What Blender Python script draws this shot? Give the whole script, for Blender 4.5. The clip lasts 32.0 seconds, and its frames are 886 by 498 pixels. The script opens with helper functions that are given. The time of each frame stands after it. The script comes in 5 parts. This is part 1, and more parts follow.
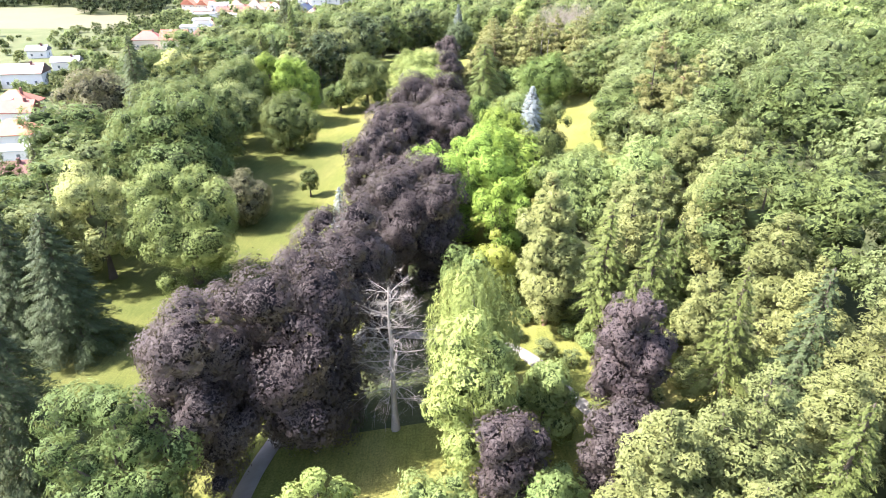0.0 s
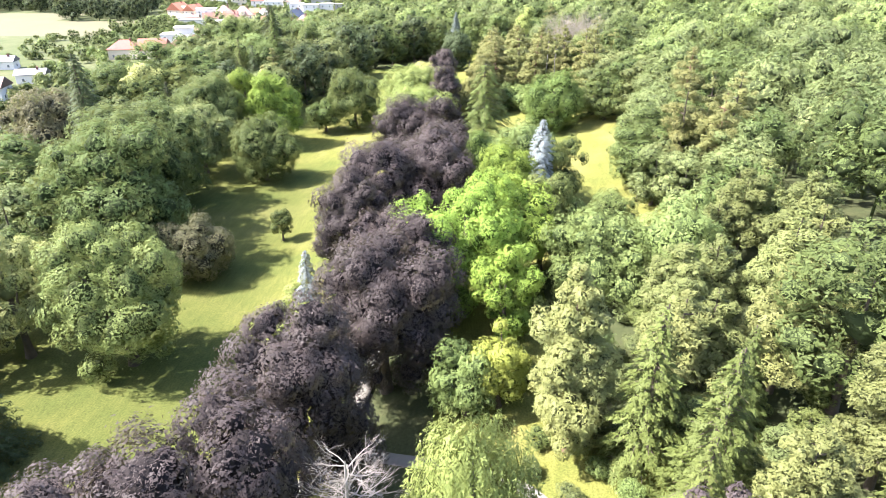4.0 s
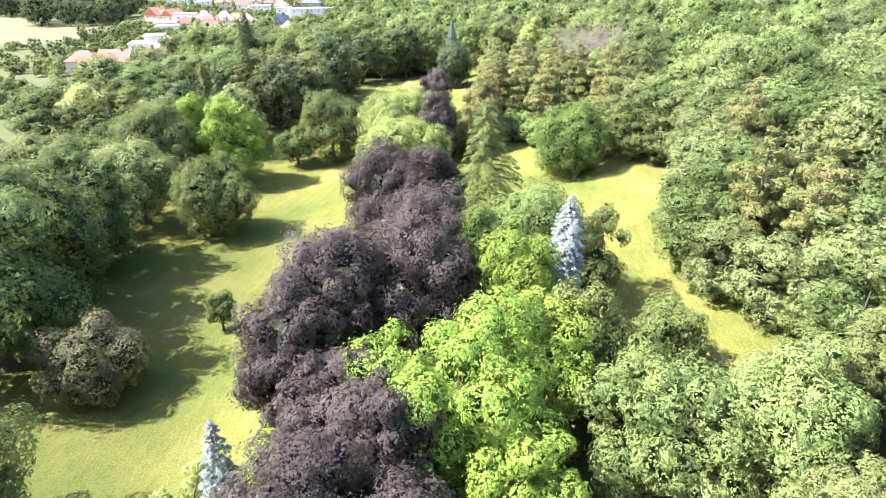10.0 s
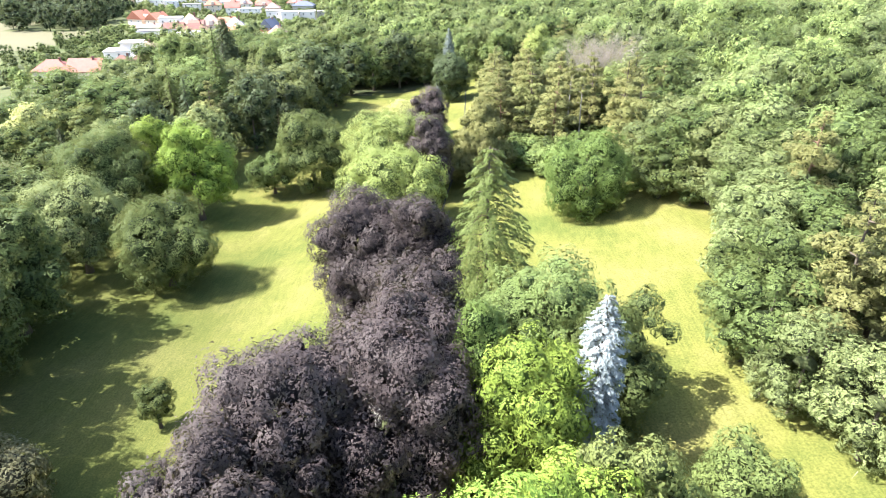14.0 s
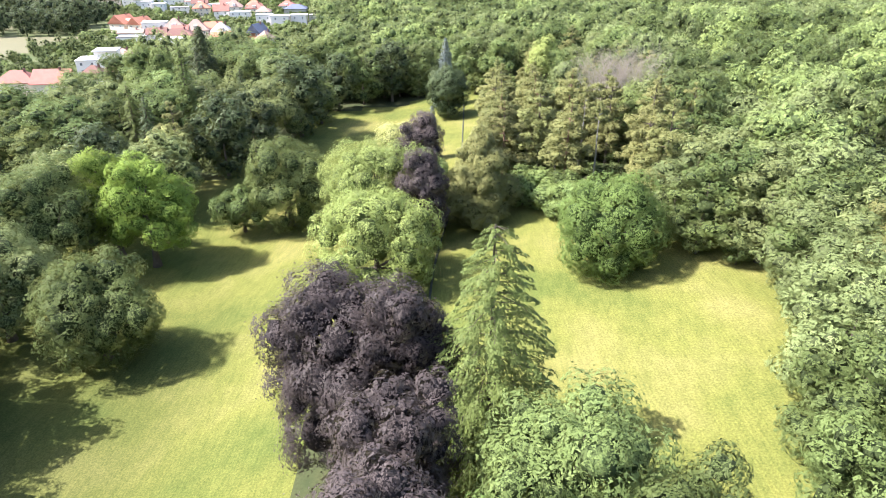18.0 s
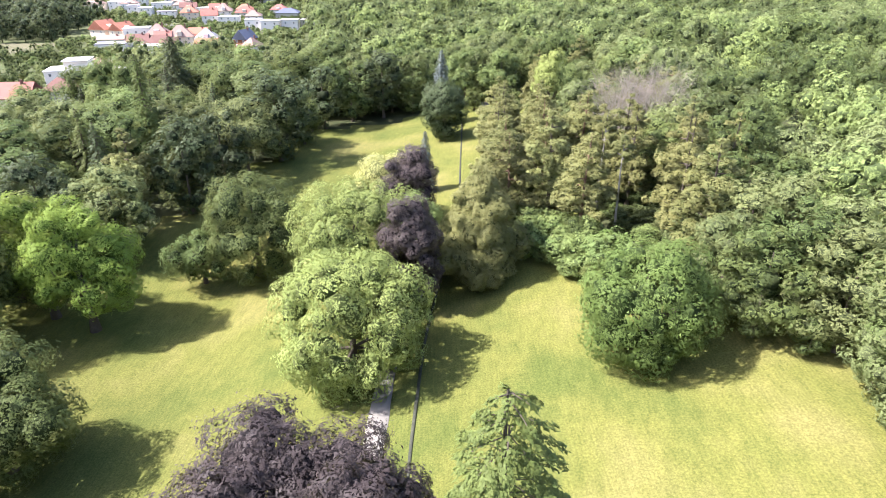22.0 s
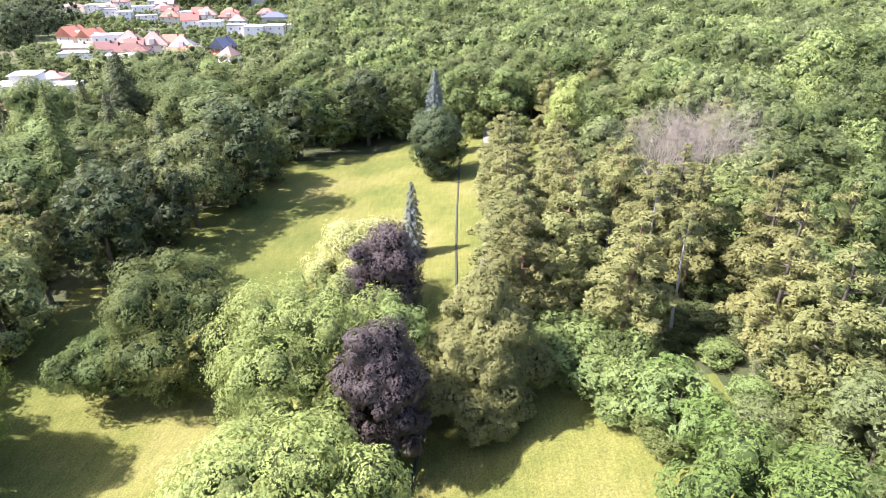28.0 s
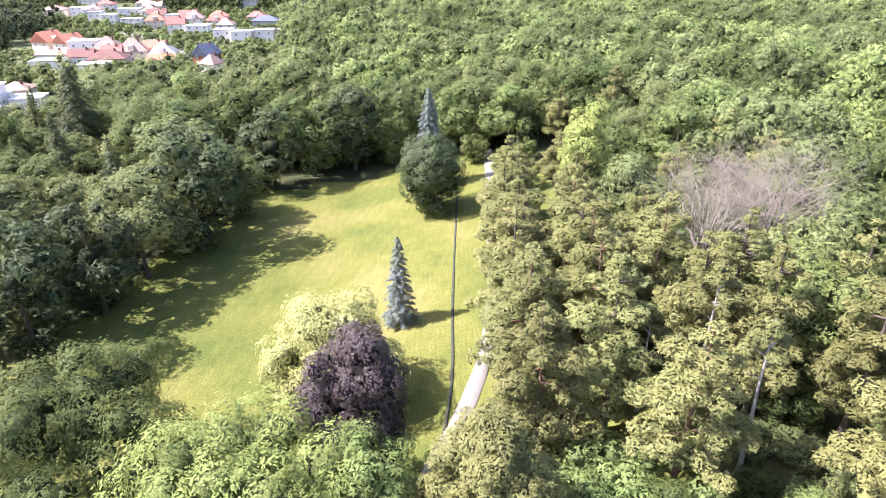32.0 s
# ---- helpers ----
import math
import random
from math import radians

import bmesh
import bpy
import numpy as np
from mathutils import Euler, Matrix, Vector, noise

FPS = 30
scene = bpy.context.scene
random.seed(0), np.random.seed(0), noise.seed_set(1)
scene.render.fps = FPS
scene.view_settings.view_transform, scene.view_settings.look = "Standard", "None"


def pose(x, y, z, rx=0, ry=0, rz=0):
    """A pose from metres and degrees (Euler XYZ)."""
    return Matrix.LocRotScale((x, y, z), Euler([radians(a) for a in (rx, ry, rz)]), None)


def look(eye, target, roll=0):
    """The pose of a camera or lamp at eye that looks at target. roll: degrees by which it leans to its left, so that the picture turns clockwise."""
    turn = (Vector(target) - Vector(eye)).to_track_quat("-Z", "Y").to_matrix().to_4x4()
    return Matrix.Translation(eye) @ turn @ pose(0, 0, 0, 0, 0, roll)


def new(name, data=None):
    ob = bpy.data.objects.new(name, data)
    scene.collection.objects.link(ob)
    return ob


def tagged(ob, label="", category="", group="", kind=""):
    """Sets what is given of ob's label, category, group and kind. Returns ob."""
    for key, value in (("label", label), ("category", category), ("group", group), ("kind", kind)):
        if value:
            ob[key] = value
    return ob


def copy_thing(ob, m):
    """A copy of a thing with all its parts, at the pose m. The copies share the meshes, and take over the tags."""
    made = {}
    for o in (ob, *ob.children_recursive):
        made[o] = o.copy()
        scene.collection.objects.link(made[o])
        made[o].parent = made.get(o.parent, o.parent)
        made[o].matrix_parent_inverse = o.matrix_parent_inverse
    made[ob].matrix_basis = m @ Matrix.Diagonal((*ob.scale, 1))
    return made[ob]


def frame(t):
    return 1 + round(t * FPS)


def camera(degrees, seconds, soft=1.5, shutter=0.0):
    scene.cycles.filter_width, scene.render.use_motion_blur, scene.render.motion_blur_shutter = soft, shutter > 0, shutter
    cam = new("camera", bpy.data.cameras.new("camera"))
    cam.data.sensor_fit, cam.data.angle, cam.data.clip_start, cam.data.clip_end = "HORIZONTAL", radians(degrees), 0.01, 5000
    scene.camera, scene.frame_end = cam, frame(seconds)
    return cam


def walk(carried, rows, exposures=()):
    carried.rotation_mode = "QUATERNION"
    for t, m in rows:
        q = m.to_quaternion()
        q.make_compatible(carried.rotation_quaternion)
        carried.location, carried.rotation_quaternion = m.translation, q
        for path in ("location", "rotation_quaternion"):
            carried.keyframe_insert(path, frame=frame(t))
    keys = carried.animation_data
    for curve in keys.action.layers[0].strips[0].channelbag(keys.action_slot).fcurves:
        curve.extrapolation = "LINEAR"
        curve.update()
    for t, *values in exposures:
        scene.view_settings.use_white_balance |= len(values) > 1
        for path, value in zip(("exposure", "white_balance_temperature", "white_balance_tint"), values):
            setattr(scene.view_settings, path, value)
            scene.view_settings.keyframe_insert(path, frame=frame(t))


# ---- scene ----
cam = camera(71.7, 32.0, 0.8)
METRES, EYE, TILT, LEAN, TURN = 160.0, 52.0, -26.8, 0.0, 0.0
ROWS = [
    (0.0, 0.0, 0.0, 0.0, 0.0, 0.0, -0.0),
    (0.5, 0.0008, 0.0155, 0.0081, -0.02, 0.02, 0.01),
    (1.0, 0.0016, 0.03, 0.0155, -0.03, 0.05, 0.01),
    (1.5, 0.0024, 0.045, 0.0232, -0.04, 0.09, 0.03),
    (2.0, 0.0033, 0.0592, 0.0304, -0.06, 0.12, 0.05),
    (2.5, 0.0041, 0.0741, 0.0379, -0.07, 0.14, 0.05),
    (3.0, 0.0048, 0.088, 0.045, -0.08, 0.17, 0.05),
    (3.5, 0.0054, 0.1027, 0.0524, -0.09, 0.19, 0.05),
    (5.5, 0.0083, 0.1599, 0.0813, -0.14, 0.27, 0.03),
    (6.0, 0.009, 0.1738, 0.0883, -0.16, 0.27, 0.03),
    (6.5, 0.0097, 0.1885, 0.0957, -0.16, 0.28, 0.04),
    (7.0, 0.0104, 0.2024, 0.1025, -0.18, 0.28, 0.04),
    (7.5, 0.0112, 0.2171, 0.1098, -0.19, 0.28, 0.04),
    (8.0, 0.0119, 0.231, 0.1166, -0.2, 0.29, 0.05),
    (8.5, 0.0126, 0.2457, 0.1236, -0.21, 0.3, 0.05),
    (9.0, 0.0133, 0.2596, 0.1306, -0.22, 0.29, 0.07),
    (9.5, 0.014, 0.2743, 0.1377, -0.25, 0.28, 0.06),
    (10.0, 0.015, 0.2882, 0.1447, -0.24, 0.27, 0.09),
    (10.5, 0.0159, 0.3027, 0.1518, -0.25, 0.26, 0.11),
    (11.0, 0.0168, 0.3163, 0.1586, -0.26, 0.25, 0.11),
    (11.5, 0.0177, 0.3299, 0.1657, -0.25, 0.25, 0.13),
    (12.0, 0.0185, 0.3441, 0.1731, -0.26, 0.24, 0.14),
    (12.5, 0.0194, 0.3577, 0.1802, -0.26, 0.25, 0.17),
    (13.0, 0.02, 0.3717, 0.1874, -0.27, 0.25, 0.18),
    (13.5, 0.0207, 0.3853, 0.1942, -0.28, 0.27, 0.17),
    (14.0, 0.0215, 0.3997, 0.2013, -0.29, 0.27, 0.18),
    (14.5, 0.0223, 0.4132, 0.208, -0.29, 0.28, 0.2),
    (16.5, 0.0253, 0.4682, 0.2364, -0.33, 0.29, 0.25),
    (17.0, 0.026, 0.4822, 0.2437, -0.35, 0.31, 0.24),
    (17.5, 0.0266, 0.4954, 0.2507, -0.37, 0.3, 0.24),
    (18.0, 0.0274, 0.5094, 0.2581, -0.39, 0.3, 0.25),
    (18.5, 0.0281, 0.5229, 0.2651, -0.41, 0.31, 0.24),
    (19.0, 0.0289, 0.5368, 0.2724, -0.42, 0.31, 0.25),
    (19.5, 0.0298, 0.5501, 0.2791, -0.43, 0.33, 0.26),
    (20.0, 0.0304, 0.5641, 0.2861, -0.46, 0.36, 0.26),
    (20.5, 0.0311, 0.5773, 0.2928, -0.47, 0.36, 0.26),
    (21.0, 0.0319, 0.5911, 0.3, -0.47, 0.39, 0.27),
    (21.5, 0.0327, 0.6044, 0.3069, -0.48, 0.39, 0.29),
    (22.0, 0.0337, 0.6184, 0.314, -0.47, 0.4, 0.31),
    (22.5, 0.0344, 0.6317, 0.3204, -0.49, 0.41, 0.32),
    (23.0, 0.0356, 0.6459, 0.3271, -0.48, 0.42, 0.31),
    (23.5, 0.0363, 0.6592, 0.3334, -0.5, 0.42, 0.31),
    (24.0, 0.0372, 0.6725, 0.3399, -0.5, 0.42, 0.33),
    (24.5, 0.0379, 0.6868, 0.3465, -0.52, 0.43, 0.31),
    (25.0, 0.0386, 0.7, 0.3535, -0.53, 0.42, 0.34),
    (25.5, 0.0393, 0.714, 0.3604, -0.55, 0.43, 0.33),
    (27.5, 0.0422, 0.7691, 0.3882, -0.55, 0.42, 0.36),
    (28.0, 0.0429, 0.7824, 0.395, -0.56, 0.43, 0.35),
    (28.5, 0.0433, 0.7962, 0.4022, -0.59, 0.41, 0.35),
    (29.0, 0.0442, 0.8095, 0.409, -0.59, 0.42, 0.35),
    (29.5, 0.0451, 0.8235, 0.416, -0.6, 0.44, 0.34),
    (30.0, 0.0459, 0.8368, 0.4227, -0.61, 0.44, 0.33),
    (30.5, 0.0467, 0.8506, 0.43, -0.61, 0.43, 0.33),
    (31.0, 0.0476, 0.8637, 0.4369, -0.6, 0.42, 0.35),
    (31.5, 0.0484, 0.8779, 0.444, -0.61, 0.43, 0.36),
    (32.0, 0.0491, 0.8912, 0.4507, -0.62, 0.44, 0.37),
]
walk(cam, [(t, pose(0, 0, EYE, TILT, LEAN, TURN) @ pose(METRES * x, METRES * y, METRES * z, 90 + pitch, roll, yaw)) for t, x, y, z, yaw, pitch, roll in ROWS],
     exposures=[(0.0, 2.40, 6250, 18), (6.0, 2.27, 6300, 14), (14.0, 2.20, 6250, 11), (20.0, 1.84, 6200, 17), (32.0, 1.93, 6100, 25)])

# ---- light ----
SUN_EL, SUN_TURN = 50.0, -92.0          # degrees above the horizon; compass turn from +y
world = bpy.data.worlds.new("sky")
world.use_nodes = True
scene.world = world
_n = world.node_tree.nodes
_sky = _n.new("ShaderNodeTexSky")
_sky.sky_type, _sky.sun_disc = "NISHITA", False
_sky.sun_elevation, _sky.sun_rotation = radians(SUN_EL), radians(SUN_TURN)
_sky.air_density, _sky.dust_density = 1.0, 2.0
world.node_tree.links.new(_sky.outputs[0], _n["Background"].inputs[0])
_n["Background"].inputs[1].default_value = 0.125
_sun = new("sun", bpy.data.lights.new("sun", "SUN"))
_sun.data.energy, _sun.data.angle, _sun.data.color = 5.0, radians(0.6), (1.0, 0.96, 0.90)
_sd = Vector((math.sin(radians(SUN_TURN)) * math.cos(radians(SUN_EL)), math.cos(radians(SUN_TURN)) * math.cos(radians(SUN_EL)), math.sin(radians(SUN_EL))))
_sun.matrix_world = look(_sd * 300, (0, 0, 0))


# ---- materials ----
def material(name):
    m = bpy.data.materials.new(name)
    m.use_nodes = True
    return m, m.node_tree.nodes, m.node_tree.links, m.node_tree.nodes["Principled BSDF"]


def ramp(nodes, stops):
    r = nodes.new("ShaderNodeValToRGB")
    while len(r.color_ramp.elements) < len(stops):
        r.color_ramp.elements.new(0.5)
    for e, (p, c) in zip(r.color_ramp.elements, stops):
        e.position, e.color = p, (*c, 1)
    return r


def noise_tex(nodes, links, scale, detail=3, rough=0.6, coords="Object"):
    tc = nodes.new("ShaderNodeTexCoord")
    t = nodes.new("ShaderNodeTexNoise")
    t.inputs["Scale"].default_value, t.inputs["Detail"].default_value, t.inputs["Roughness"].default_value = scale, detail, rough
    turn = nodes.new("ShaderNodeMapping")
    turn.inputs["Rotation"].default_value = (0.5, 0.7, 0.4)
    links.new(tc.outputs[coords], turn.inputs[0])
    links.new(turn.outputs[0], t.inputs["Vector"])
    return t


def mix(nodes, links, a, b, fac, blend="MIX"):
    m = nodes.new("ShaderNodeMix")
    m.data_type, m.blend_type = "RGBA", blend
    for sock, v in ((6, a), (7, b), (0, fac)):
        if isinstance(v, (int, float)):
            m.inputs[sock].default_value = v
        elif isinstance(v, tuple):
            m.inputs[sock].default_value = (*v, 1)
        else:
            links.new(v, m.inputs[sock])
    return m.outputs[2]


def bump(nodes, links, bsdf, height, strength=0.5, distance=0.05):
    b = nodes.new("ShaderNodeBump")
    b.inputs["Strength"].default_value, b.inputs["Distance"].default_value = strength, distance
    links.new(height, b.inputs["Height"])
    links.new(b.outputs[0], bsdf.inputs["Normal"])


def leaf_material(name, dark, mid, light, rough=0.58, glow=0.28, spec=0.08, leaf=7.5, gap=0.58):
    """Foliage: a spray is made of small clusters of leaves, each with its own shade and air between them; each tree has its own cast; light passes through."""
    m, nodes, links, bsdf = material(name)
    geo = nodes.new("ShaderNodeNewGeometry")
    info = nodes.new("ShaderNodeObjectInfo")
    tc = nodes.new("ShaderNodeTexCoord")
    cell = nodes.new("ShaderNodeTexVoronoi")
    cell.inputs["Scale"].default_value = leaf
    links.new(tc.outputs["Object"], cell.inputs["Vector"])
    rgb = nodes.new("ShaderNodeSeparateColor")
    links.new(cell.outputs["Color"], rgb.inputs[0])
    patch = noise_tex(nodes, links, 0.35, 2)

    def times(value, factor, plus):
        n = nodes.new("ShaderNodeMath")
        n.operation = "MULTIPLY_ADD"
        links.new(value, n.inputs[0])
        n.inputs[1].default_value = factor
        if isinstance(plus, float):
            n.inputs[2].default_value = plus
        else:
            links.new(plus, n.inputs[2])
        return n.outputs[0]

    shade = times(patch.outputs["Fac"], 0.6, -0.18)
    shade = times(geo.outputs["Random Per Island"], 0.34, shade)
    shade = times(rgb.outputs[0], 0.42, shade)
    r = ramp(nodes, [(0.0, dark), (0.5, mid), (1.0, light)])
    links.new(shade, r.inputs[0])
    # each tree its own cast; trees of a joined wood carry it as an attribute
    tree = nodes.new("ShaderNodeAttribute")
    tree.attribute_name = "tree_tone"
    rng = nodes.new("ShaderNodeMapRange")
    rng.inputs["To Min"].default_value, rng.inputs["To Max"].default_value = 0.8, 1.22
    links.new(info.outputs["Random"], rng.inputs[0])
    value = nodes.new("ShaderNodeMath")
    links.new(rng.outputs[0], value.inputs[0])
    links.new(tree.outputs["Fac"], value.inputs[1])
    hsv = nodes.new("ShaderNodeHueSaturation")
    links.new(value.outputs[0], hsv.inputs["Value"])
    links.new(r.outputs[0], hsv.inputs["Color"])
    cast = nodes.new("ShaderNodeMath")
    cast.operation = "PINGPONG"
    links.new(info.outputs["Random"], cast.inputs[0])
    cast.inputs[1].default_value = 0.17
    tint = nodes.new("ShaderNodeMapRange")
    for k, v in (("From Min", 0.0), ("From Max", 0.17), ("To Min", 0.486), ("To Max", 0.507)):
        tint.inputs[k].default_value = v
    links.new(cast.outputs[0], tint.inputs[0])
    hue = times(tree.outputs["Fac"], -0.03, tint.outputs[0])
    links.new(hue, hsv.inputs["Hue"])
    bsdf.inputs["Roughness"].default_value = rough
    bsdf.inputs["Specular IOR Level"].default_value = spec
    tone = hsv.outputs[0]
    links.new(tone, bsdf.inputs["Base Color"])
    tr = nodes.new("ShaderNodeBsdfTranslucent")
    bright = mix(nodes, links, tone, (1.0, 0.95, 0.35), 0.12)
    links.new(bright, tr.inputs[0])
    mx = nodes.new("ShaderNodeMixShader")
    mx.inputs[0].default_value = glow
    links.new(bsdf.outputs[0], mx.inputs[1])
    links.new(tr.outputs[0], mx.inputs[2])
    # air between the clusters
    hole = nodes.new("ShaderNodeMath")
    hole.operation = "GREATER_THAN"
    hole.inputs[1].default_value = gap
    links.new(cell.outputs["Distance"], hole.inputs[0])
    air = nodes.new("ShaderNodeBsdfTransparent")
    leaf_or_air = nodes.new("ShaderNodeMixShader")
    links.new(hole.outputs[0], leaf_or_air.inputs[0])
    links.new(mx.outputs[0], leaf_or_air.inputs[1])
    links.new(air.outputs[0], leaf_or_air.inputs[2])
    links.new(leaf_or_air.outputs[0], nodes["Material Output"].inputs[0])
    return m


def rough_material(name, a, b, scale=2.0, rough=0.9, fine=14.0, relief=0.4, depth=0.03, c=None):
    m, nodes, links, bsdf = material(name)
    big = noise_tex(nodes, links, scale)
    small = noise_tex(nodes, links, fine, 4)
    r = ramp(nodes, [(0.3, a), (0.7, b)])
    links.new(big.outputs["Fac"], r.inputs[0])
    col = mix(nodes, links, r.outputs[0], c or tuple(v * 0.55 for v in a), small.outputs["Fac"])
    links.new(col, bsdf.inputs["Base Color"])
    bsdf.inputs["Roughness"].default_value = rough
    bsdf.inputs["Specular IOR Level"].default_value = 0.2
    bump(nodes, links, bsdf, small.outputs["Fac"], relief, depth)
    return m


PALETTE = {
    "copper": ("copper_beech_leaves", (0.035, 0.028, 0.027), (0.057, 0.045, 0.043), (0.077, 0.062, 0.059), 0.55, 0.14, 0.13, 9.0),
    "oak": ("oak_leaves", (0.056, 0.077, 0.025), (0.090, 0.124, 0.040), (0.125, 0.166, 0.057)),
    "forest": ("woodland_leaves", (0.092, 0.112, 0.043), (0.148, 0.180, 0.070), (0.206, 0.241, 0.099)),
    "bright": ("yellow_green_leaves", (0.118, 0.175, 0.031), (0.190, 0.282, 0.050), (0.265, 0.378, 0.071)),
    "gold": ("golden_leaves", (0.186, 0.217, 0.046), (0.300, 0.350, 0.075), (0.418, 0.469, 0.107)),
    "pale": ("pale_green_leaves", (0.133, 0.162, 0.048), (0.215, 0.262, 0.078), (0.300, 0.351, 0.111)),
    "lime": ("lime_green_leaves", (0.096, 0.131, 0.043), (0.155, 0.212, 0.070), (0.216, 0.284, 0.099)),
    "linden": ("linden_leaves", (0.081, 0.102, 0.032), (0.130, 0.164, 0.052), (0.181, 0.220, 0.074)),
    "yew": ("yew_needles", (0.050, 0.079, 0.020), (0.080, 0.128, 0.032), (0.111, 0.172, 0.044), 0.6, 0.2, 0.12, 7.0),
    "dark": ("dark_conifer_needles", (0.032, 0.045, 0.018), (0.052, 0.072, 0.029), (0.072, 0.096, 0.041), 0.6, 0.15, 0.15, 7.0),
    "spruce": ("spruce_needles", (0.055, 0.071, 0.019), (0.088, 0.114, 0.031), (0.123, 0.153, 0.042), 0.6, 0.2, 0.12, 7.0),
    "blue": ("blue_spruce_needles", (0.133, 0.152, 0.152), (0.215, 0.245, 0.245), (0.300, 0.328, 0.335), 0.6, 0.15, 0.12, 7.0),
    "pine": ("pine_needles", (0.095, 0.108, 0.038), (0.154, 0.174, 0.062), (0.224, 0.244, 0.089), 0.6, 0.25, 0.12, 7.5),
    "brownpine": ("black_pine_needles", (0.104, 0.110, 0.040), (0.168, 0.178, 0.065), (0.234, 0.239, 0.089), 0.6, 0.25, 0.12, 7.5),
    "fresh": ("hornbeam_leaves", (0.072, 0.108, 0.029), (0.116, 0.174, 0.046), (0.162, 0.233, 0.065)),
    "greyblue": ("grey_spruce_needles", (0.096, 0.115, 0.107), (0.155, 0.185, 0.172), (0.211, 0.252, 0.234), 0.6, 0.15, 0.12, 7.0),
    "olive": ("olive_leaves", (0.068, 0.066, 0.036), (0.110, 0.106, 0.058), (0.153, 0.142, 0.082)),
    "cream": ("cream_flowered_leaves", (0.186, 0.198, 0.074), (0.300, 0.320, 0.120), (0.418, 0.429, 0.170)),
}
LEAF = {k: leaf_material(*v) for k, v in PALETTE.items()}
BARK = rough_material("bark", (0.10, 0.08, 0.06), (0.17, 0.14, 0.11), 1.5, 0.95, 9.0, 0.8, 0.05)
PINE_BARK = rough_material("pine_bark", (0.20, 0.12, 0.08), (0.33, 0.22, 0.15), 1.2, 0.95, 9.0, 0.8, 0.05)
PALE_BARK = rough_material("pale_bark", (0.30, 0.28, 0.25), (0.44, 0.41, 0.36), 1.2, 0.95, 9.0, 0.6, 0.03)
DEAD_WOOD = rough_material("dead_wood", (0.27, 0.24, 0.21), (0.42, 0.37, 0.33), 1.2, 0.9, 9.0, 0.5, 0.03)
DEAD_TWIGS = rough_material("dead_twigs", (0.30, 0.26, 0.21), (0.43, 0.38, 0.31), 1.2, 0.9, 9.0, 0.3, 0.02)
# darkened copies of the leaf colours: shade painted into the crown insides
INNER = {k: rough_material(v[0].rsplit("_", 1)[0] + "_inner_shade", tuple(0.7 * c for c in v[1]), tuple(0.7 * c for c in v[2]), 1.5, 0.95, 5.0, 0.9, 0.1) for k, v in PALETTE.items()}


